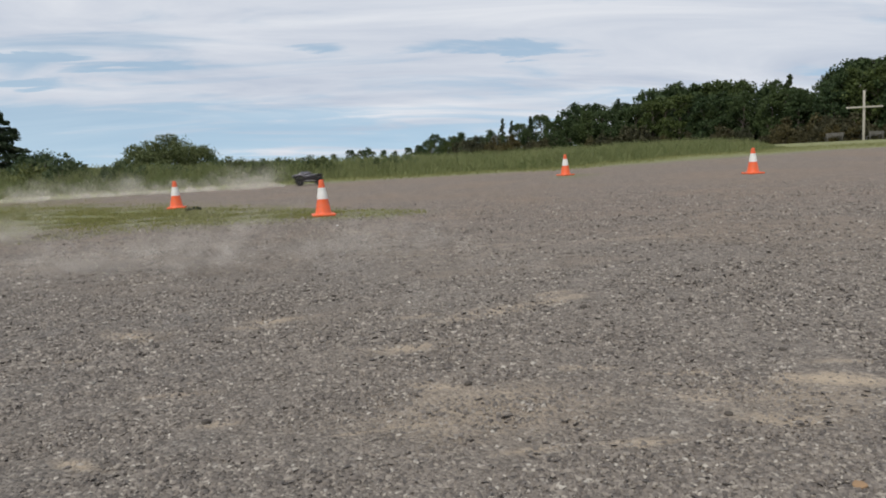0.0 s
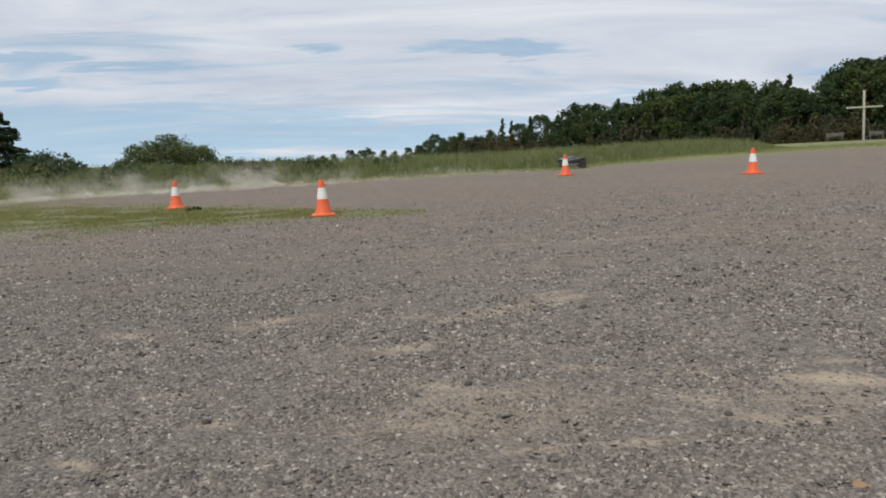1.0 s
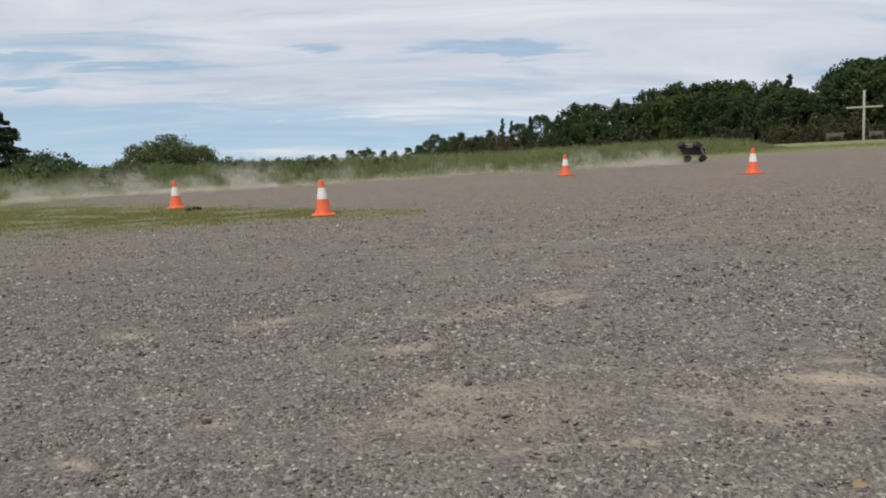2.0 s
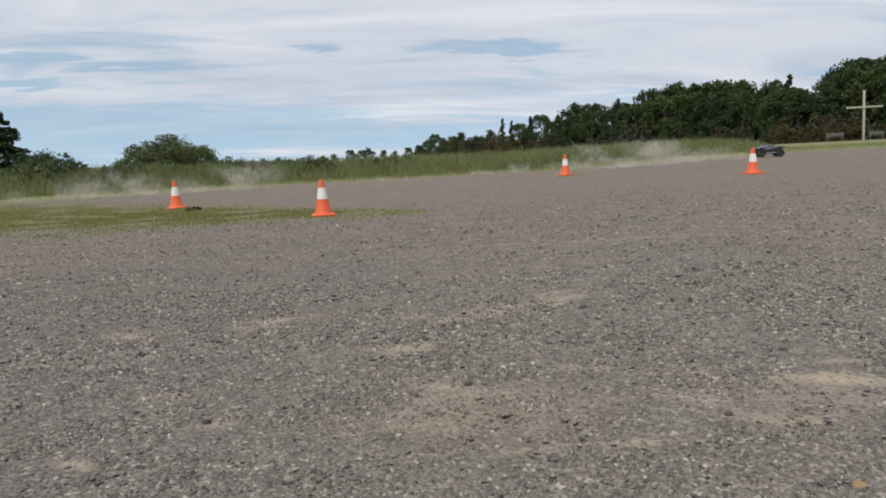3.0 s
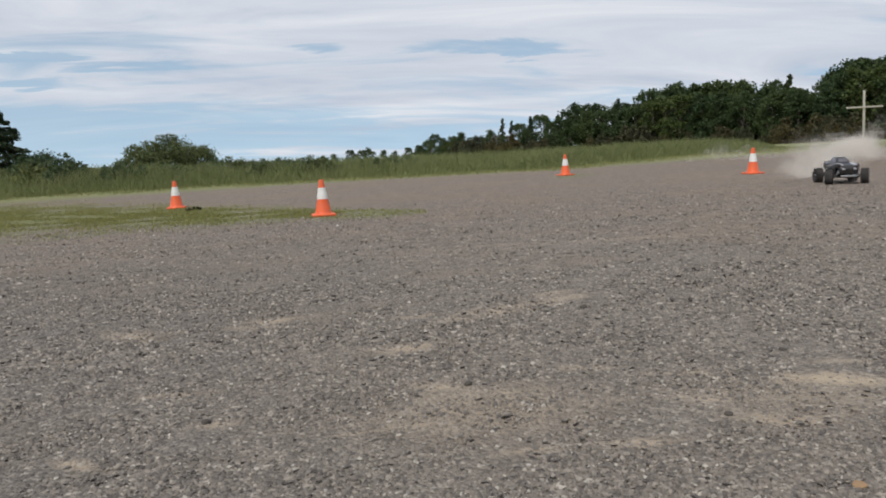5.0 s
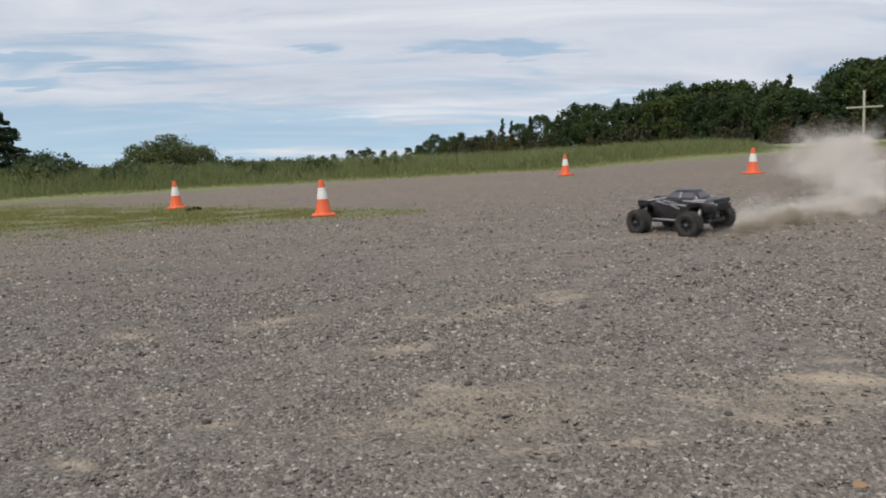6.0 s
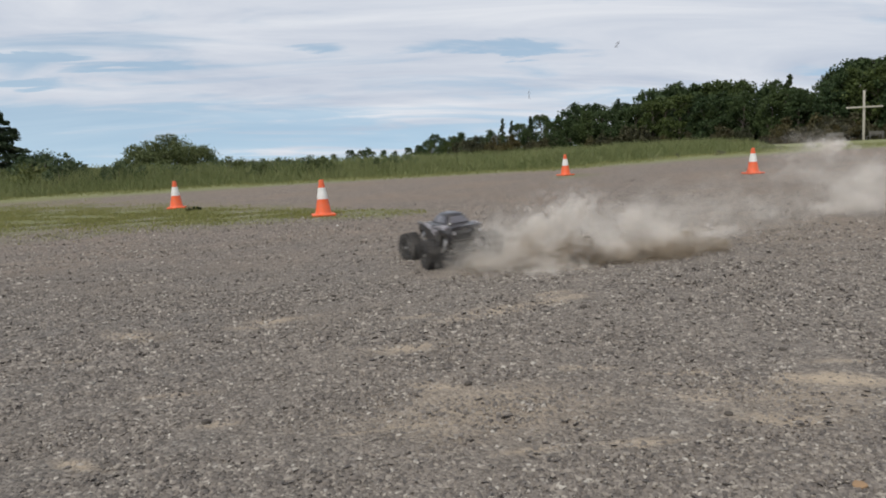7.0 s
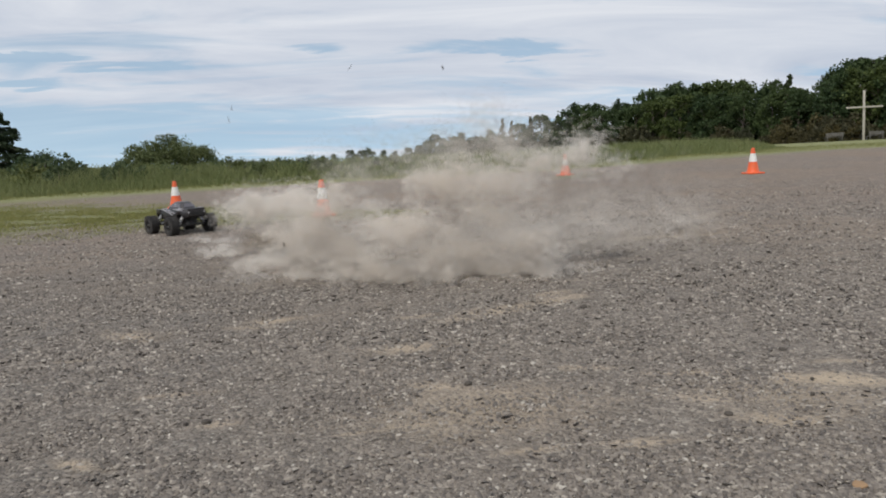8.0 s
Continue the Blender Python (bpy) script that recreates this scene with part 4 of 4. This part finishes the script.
# seconds, x, y, heading, roll, nose up, lift
TRUCK_WAY = (
    (0.0, -3.35, 18.55, 14, 0, 0, 0), (0.2, -2.08, 18.95, 12, 0, 0, 0), (0.4, -0.75, 19.4, 12, 0, 0, 0), (0.6, 0.72, 19.75, 8, 0, 0, 0),
    (0.8, 2.15, 19.95, 2, 0, 0, 0), (1.0, 3.48, 19.85, -4, 0, 0, 0), (1.1, 3.98, 19.65, -10, -2, 0, 0), (1.2, 4.35, 19.5, -15, -8, 0, 0),
    (1.3, 4.62, 19.15, -18, -18, 0, 0), (1.4, 4.88, 18.95, -24, -32, 0, 0), (1.5, 5.12, 18.8, -34, -55, 0, 0), (1.6, 5.42, 18.8, -45, -84, 0, 0),
    (1.7, 5.68, 18.9, -60, -88, 0, 0), (1.9, 6.15, 19.15, -62, -70, 0, 0), (2.1, 6.62, 19.7, -50, -38, 0, 0), (2.3, 7.08, 20.0, -34, -10, 0, 0),
    (2.5, 7.58, 20.3, -18, 0, 0, 0), (2.8, 8.38, 20.5, -4, 0, 0, 0), (3.0, 8.95, 20.4, -10, 0, 0, 0), (3.1, 9.28, 20.3, -14, 0, 0, 0),
    (3.2, 9.62, 20.1, -28, 0, 0, 0), (3.3, 9.9, 19.8, -65, 0, 0, 0), (3.4, 10.12, 19.45, -110, 0, 0, 0), (3.5, 10.3, 19.05, -102, 0, 0, 0),
    (3.6, 10.36, 18.6, -86, 0, 0, 0), (3.8, 10.22, 17.5, -78, 0, 0, 0), (4.0, 9.68, 16.55, -82, 0, 0, 0), (4.2, 8.7, 15.5, -88, 2, 0, 0),
    (4.3, 8.12, 14.85, -98, 2, 0, 0), (4.4, 7.55, 14.15, -112, 1, 0, 0), (4.5, 6.86, 13.2, -112, 0, 0, 0), (4.7, 5.92, 11.9, -96, 0, 0, 0),
    (4.9, 5.62, 10.75, -98, 0, 0, 0), (5.1, 5.22, 9.5, -106, 0, 0, 0), (5.3, 4.66, 8.2, -125, 0, 0, 0), (5.45, 4.1, 7.35, -150, 0, 0, 0),
    (5.6, 3.4, 6.75, -180, -1, 0, 0), (5.8, 2.35, 6.51, -210, -2, 0, 0), (6.0, 1.95, 6.04, -233, -2, 0, 0), (6.2, 1.57, 5.73, -245, -2, 0, 0),
    (6.5, 0.99, 5.39, -255, -2, 0, 0), (6.8, 0.45, 5.2, -254, -2, 0, 0), (7.0, 0.06, 5.17, -252, -3, 0, 0), (7.2, -0.36, 5.28, -255, -6, 0, 0),
    (7.4, -0.88, 5.59, -253, -11, 0, 0), (7.5, -1.19, 5.87, -249, -14, 0, 0), (7.6, -1.54, 6.28, -241, -8, 0, 0), (7.8, -2.28, 7.23, -228, 0, 0, 0),
    (8.0, -2.94, 8.26, -224, 0, 0, 0))


def truck_pose(x, y, head, roll, nose, lift):
    """Set on the lot; a roll pivots on the wheels that stay down."""
    m = on_lot(x, y, head)
    edge = 0.262 if roll < 0 else -0.262
    deep = min(1.0, abs(roll) / 20)
    e = edge * deep
    return m @ pose(0, e, lift) @ pose(0, 0, 0, roll, 0, 0) @ pose(0, -e, 0, 0, -nose, 0)


def truck_at(t):
    ts = [r[0] for r in TRUCK_WAY]
    return [float(np.interp(t, ts, [r[i] for r in TRUCK_WAY])) for i in range(1, 7)]


# ---- dust ----


def puff_mesh(name, seed, count, fleck, mat):
    """Dust hanging in uneven lumps, unit size: many tiny flecks."""
    rng = np.random.default_rng(seed)
    k = 9
    c = rng.normal(0, 0.30, (k, 3))
    s = rng.uniform(0.10, 0.27, k)
    w = rng.integers(0, k, count)
    p = c[w] + rng.normal(0, 1, (count, 3)) * s[w][:, None]
    p = p / np.maximum(1, np.linalg.norm(p, axis=1, keepdims=True) / 1.1)
    u = rng.normal(0, 1, (count, 3))
    u /= np.linalg.norm(u, axis=1, keepdims=True)
    v = np.cross(u, rng.normal(0, 1, (count, 3)))
    v /= np.linalg.norm(v, axis=1, keepdims=True)
    f = fleck * rng.uniform(0.6, 1.4, (count, 1))
    u, v = u * f, v * f
    q = np.stack([p - u - v * 0.6, p + u - v, p + u * 0.8 + v, p - u + v * 0.8], 1).reshape(-1, 3)
    return fast_mesh(name, q, np.arange(count * 4).reshape(-1, 4), mat)


THICK = [puff_mesh("dust_puff", 500 + i, 1900, 0.054, DUST_MAT) for i in range(5)]
THIN = [puff_mesh("thin_dust_puff", 520 + i, 950, 0.070, HAZE_MAT) for i in range(4)]
SPRAY = [puff_mesh("shaded_soil_spray", 540 + i, 900, 0.075, SHADED_SOIL_MAT) for i in range(3)]
DUST_ROWS = []


def sheet(x, y, h):
    return (x, y, float(ground_z(x, y)) + h)


def add_puff(mesh, r, t0, x, y, vx, vy, rise, life, seed, label, start_h=None):
    """A puff lifts out of the ground at t0, slows as it drifts, and settles after its life."""
    rng = random.Random(seed)
    ob = tagged(new("dust_puff", mesh), label, "dust", "dust behind the truck", "stuff")
    turn = rng.uniform(0, 360)
    spin = rng.uniform(-30, 30)
    flat = rng.uniform(0.55, 0.8)
    ob.scale = (r * rng.uniform(0.9, 1.3), r * rng.uniform(0.9, 1.2), r * flat)
    under = -1.15 * r

    def where(a):
        k = (1 - math.exp(-1.5 * a)) / 1.5
        z = under + 0.95 * r * (1 - math.exp(-15.0 * a)) + (rise + 0.2 * r) * (1 - math.exp(-1.3 * a)) * 1.2
        if a > life:
            z -= (a - life) * (0.6 * r + 0.48)
        return pose(*sheet(x + vx * k, y + vy * k, max(under, z)), rng.uniform(-4, 4), 0, turn + spin * a)

    rows = []
    if t0 > 0.02:
        rows.append((0.0, pose(*sheet(x, y, under), 0, 0, turn)))
        rows.append((t0 - 0.02, pose(*sheet(x, y, under), 0, 0, turn)))
    for a in (0.0, 0.06, 0.15, 0.3, 0.6, 1.0, 1.5, 2.1, 2.8, 3.6, 4.6, 6.0, 8.0):
        t = t0 + a
        if 0 <= t - 0.04 and t < 7.95:
            rows.append((t, where(a)))
    if t0 <= 0.02:
        rows.insert(0, (0.0, where(-t0)))
    rows.append((8.0, where(8.0 - t0)))
    DUST_ROWS.append((ob, rows))


def build_dust():
    rng = random.Random(31)
    seed = 0
    thick = "billowing pale brown dust thrown up by the wheels"
    thin = "thin pale dust hanging low over the gravel"
    # (from, to, step, thick, size, rise, life)
    for a, b, step, heavy, size, rise, life in ((0.0, 1.0, 0.05, 0, 0.5, 0.08, 2.2), (1.0, 1.75, 0.045, 0, 0.55, 0.32, 2.0), (1.75, 2.9, 0.10, 0, 0.5, 0.2, 2.0), (2.9, 3.6, 0.04, 0, 0.45, 0.06, 2.0),
                                                (3.6, 4.7, 0.036, 1, 0.50, 0.27, 2.1), (4.7, 5.7, 0.032, 1, 0.44, 0.17, 1.5), (5.7, 6.4, 0.022, 1, 0.27, 0.18, 0.75),
                                                (6.4, 6.7, 0.018, 1, 0.25, 0.26, 0.6), (6.7, 7.25, 0.014, 1, 0.30, 0.52, 2.2), (7.25, 7.6, 0.013, 1, 0.27, 0.46, 2.6), (7.6, 7.95, 0.035, 1, 0.17, 0.05, 2.6)):
        t = a
        while t < b:
            x, y, head = truck_at(t)[:3]
            x2, y2 = truck_at(min(8, t + 0.05))[:2]
            vx, vy = (x2 - x) / 0.05, (y2 - y) / 0.05
            h = radians(head)
            back = rng.uniform(0.22, 0.42)
            sx = x - math.cos(h) * back + rng.uniform(-0.12, 0.12)
            sy = y - math.sin(h) * back + rng.uniform(-0.12, 0.12) - (0.45 if t < 3.4 else 0.0)
            seed += 1
            r = size * rng.uniform(0.7, 1.25)
            wispy = 3.5 < t < 5.7 and rng.random() < 0.6
            lift = rng.choice((0.0, 0.15, 0.4, 0.8, 1.3, 1.7))
            wispy = wispy or lift > 1.5 and t < 7.3
            if wispy:
                r *= 1.3
            add_puff(rng.choice(THICK if heavy and not wispy else THIN), r, t - (0.05 if t > 3.6 else 0.0), sx, sy,
                     -math.cos(h) * 0.5 + vx * (0.17 if t > 7.2 else 0.12) + rng.uniform(-0.25, 0.25) + (0.7 if 3.6 < t < 5.7 else 0.0), -math.sin(h) * (1.15 if t > 6.6 else 0.4) + (-0.25 if t < 3.4 else 0.25) + rng.uniform(-0.2, 0.3),
                     rise * lift, life * rng.uniform(0.7, 1.3), seed, thick if heavy else thin)
            t += step
    # thin haze that stays over the truck's wide turn
    t = 3.9
    while t < 6.9:
        x, y = truck_at(t)[:2]
        seed += 1
        add_puff(rng.choice(THIN), rng.uniform(0.55, 0.95), t + 0.1, x + rng.uniform(-0.2, 0.5), y + rng.uniform(-0.2, 0.5), rng.uniform(-0.1, 0.3), 0.1,
                 rng.uniform(0.0, 0.15), 1.6, seed, thin)
        t += 0.13
    # brown soil sprayed low behind the rear wheels; its dark tone also paints shaded dust
    t = 5.65
    while t < 7.7:
        x, y, head = truck_at(t)[:3]
        h = radians(head)
        seed += 1
        off = rng.choice((-0.2, 0.2)) + rng.uniform(-0.08, 0.08)
        add_puff(rng.choice(SPRAY), rng.uniform(0.15, 0.24), t - 0.08, x - math.cos(h) * 0.34 - math.sin(h) * off, y - math.sin(h) * 0.34 + math.cos(h) * off,
                 -math.cos(h) * 1.2 + 0.5, -math.sin(h) * 0.7, rng.uniform(0.05, 0.22), rng.uniform(0.3, 0.55), seed, "brown soil sprayed low by the wheels, toned darker for the shaded dust base")
        t += 0.018
    # pale dust left lying along the wheel line
    t = 5.62
    while t < 6.6:
        x, y, head = truck_at(t)[:3]
        h = radians(head)
        seed += 1
        add_puff(rng.choice(THICK), rng.uniform(0.05, 0.085), t + 0.08, x - math.cos(h) * 0.26 - math.sin(h) * 0.22, y - math.sin(h) * 0.26 + math.cos(h) * 0.22,
                 0.0, 0.0, -0.03, 9.0, seed, "pale dust lying along the wheel line")
        t += 0.014
    # left from an earlier pass: along the far edge and over the near gravel
    for i in range(34):
        x = rng.uniform(-12.5, -4.5)
        seed += 1
        add_puff(rng.choice(THIN), rng.uniform(0.55, 0.95), -rng.uniform(0.5, 1.2), x, 17.6 + 0.08 * (x + 12) + rng.uniform(-0.4, 0.4), 0.3, -0.05,
                 rng.uniform(-0.1, 0.25), rng.uniform(2.5, 5.0), seed, thin)
    for i in range(22):
        seed += 1
        x = rng.uniform(-12.0, -4.2)
        add_puff(rng.choice(THICK), rng.uniform(0.18, 0.30), -rng.uniform(0.4, 0.9), x, 18.0 + 0.06 * (x + 12) + rng.uniform(-0.15, 0.15), 0.2, 0.1,
                 rng.uniform(0.0, 0.05), rng.uniform(1.2, 3.0), seed, thin)
    for i in range(16):
        seed += 1
        add_puff(rng.choice(THIN), rng.uniform(0.7, 1.2), -rng.uniform(0.8, 1.2), rng.uniform(-3.4, 0.2), rng.uniform(3.9, 6.4), -0.15, 0.15,
                 rng.uniform(-0.3, 0.0), rng.uniform(0.6, 1.6), seed, thin)
    for i in range(14):
        seed += 1
        add_puff(rng.choice(THIN), rng.uniform(0.5, 0.8), -rng.uniform(0.5, 1.0), rng.uniform(-7.0, -4.6), rng.uniform(7.8, 9.6), -0.2, 0.2,
                 rng.uniform(-0.05, 0.25), rng.uniform(0.6, 1.6), seed, thin)


build_dust()

# ---- stones thrown by the wheels ----
FLUNG = []


def build_flung():
    rng = random.Random(77)
    protos = []
    for i in range(3):
        bm = bmesh.new()
        bmesh.ops.create_icosphere(bm, subdivisions=1, radius=0.008)
        for v in bm.verts:
            v.co *= rng.uniform(0.65, 1.3)
        protos.append(part("flung_stone", bm, CLOD, None, smooth=False))
        tagged(protos[-1], "small dark stone flung up by the wheels", "stone", "stones flung by the wheels")
    for i in range(84):
        ob = protos[i % 3] if i < 3 else protos[i % 3].copy()
        if i >= 3:
            scene.collection.objects.link(ob)
        t0 = rng.uniform(2.9, 4.6) if i < 8 else rng.uniform(5.6, 7.85)
        x, y, head = truck_at(t0)[:3]
        h = radians(head + 180 + rng.uniform(-28, 28))
        v, up = rng.uniform(1.5, 6.0), rng.uniform(1.2, 4.2) if rng.random() > 0.12 else rng.uniform(5, 7)
        x, y = x - 0.3 * math.cos(radians(head)), y - 0.3 * math.sin(radians(head))
        tf = 2 * up / 9.81
        rows = [(0.0, pose(*sheet(x, y, -0.05))), (t0 - 0.03, pose(*sheet(x, y, -0.05)))]
        n = max(4, int(tf / 0.1))
        for j in range(n + 1):
            a = tf * j / n
            z = up * a - 4.905 * a * a
            if t0 + a < 7.97:
                rows.append((t0 + a, pose(*sheet(x + v * math.cos(h) * a, y + v * math.sin(h) * a, z + 0.02), 70 * j, 0, 40 * j)))
        a = min(tf, 8.0 - t0)
        rows.append((8.0, pose(*sheet(x + v * math.cos(h) * a, y + v * math.sin(h) * a, max(0.004, up * a - 4.905 * a * a)), 20, 0, 40)))
        FLUNG.append((ob, rows))


build_flung()


def build_loose_stones():
    """Single larger stones that stand out on the gravel."""
    rng = random.Random(3)
    kinds = (("stone", CLOD, "dark stone lying loose on the gravel", "stone"), ("stone", WHITE, "small white stone beside the worn grass", "stone"),
             ("flat_stone", RUST, "flat tan orange stone on the gravel", "stone"))
    for x, y, r, k, flat in ((0.673, 3.473, 0.017, 0, 0.7), (0.085, 2.431, 0.013, 0, 0.7), (-0.730, 2.199, 0.015, 0, 0.7), (1.241, 2.636, 0.013, 0, 0.5),
                             (-1.153, 8.024, 0.013, 1, 0.8), (0.938, 1.590, 0.018, 2, 0.28), (-1.002, 2.321, 0.011, 0, 0.6), (0.818, 2.044, 0.012, 0, 0.6)):
        bm = bmesh.new()
        bmesh.ops.create_icosphere(bm, subdivisions=2, radius=r)
        for v in bm.verts:
            n = noise.noise(v.co * 40 + Vector((x * 7, y * 3, 0)))
            v.co *= 1 + 0.35 * n
            v.co.z *= flat
        name, mat, label, cat = kinds[k]
        ob = tagged(part(name, bm, mat, None, smooth=False), label, cat)
        ob.matrix_basis = on_lot(x, y, rng.uniform(0, 360)) @ pose(0, 0, r * flat * 0.6)


build_loose_stones()


def motions():
    walk(TRUCK, [(r[0], truck_pose(*r[1:])) for r in TRUCK_WAY])
    for i, w in enumerate(WHEELS):
        base = w.matrix_basis.copy()
        rows = []
        for j in range(81):
            t = j / 10
            steer = 0.0
            if i < 2:
                steer = float(np.interp(t, (0, 0.9, 1.3, 1.7, 2.6, 3.2, 3.8, 4.4, 5.0, 5.8, 6.4, 7.2, 7.6, 8.0), (0, -6, -20, -15, 0, -18, 8, 18, -20, -18, 16, 20, 10, 0)))
            rows.append((t, base @ pose(0, 0, 0, 0, 0, steer) @ pose(0, 0, 0, 0, (63 * j) % 360, 0)))
        walk(w, rows)
    for ob, rows in DUST_ROWS + FLUNG:
        walk(ob, rows)


motions()
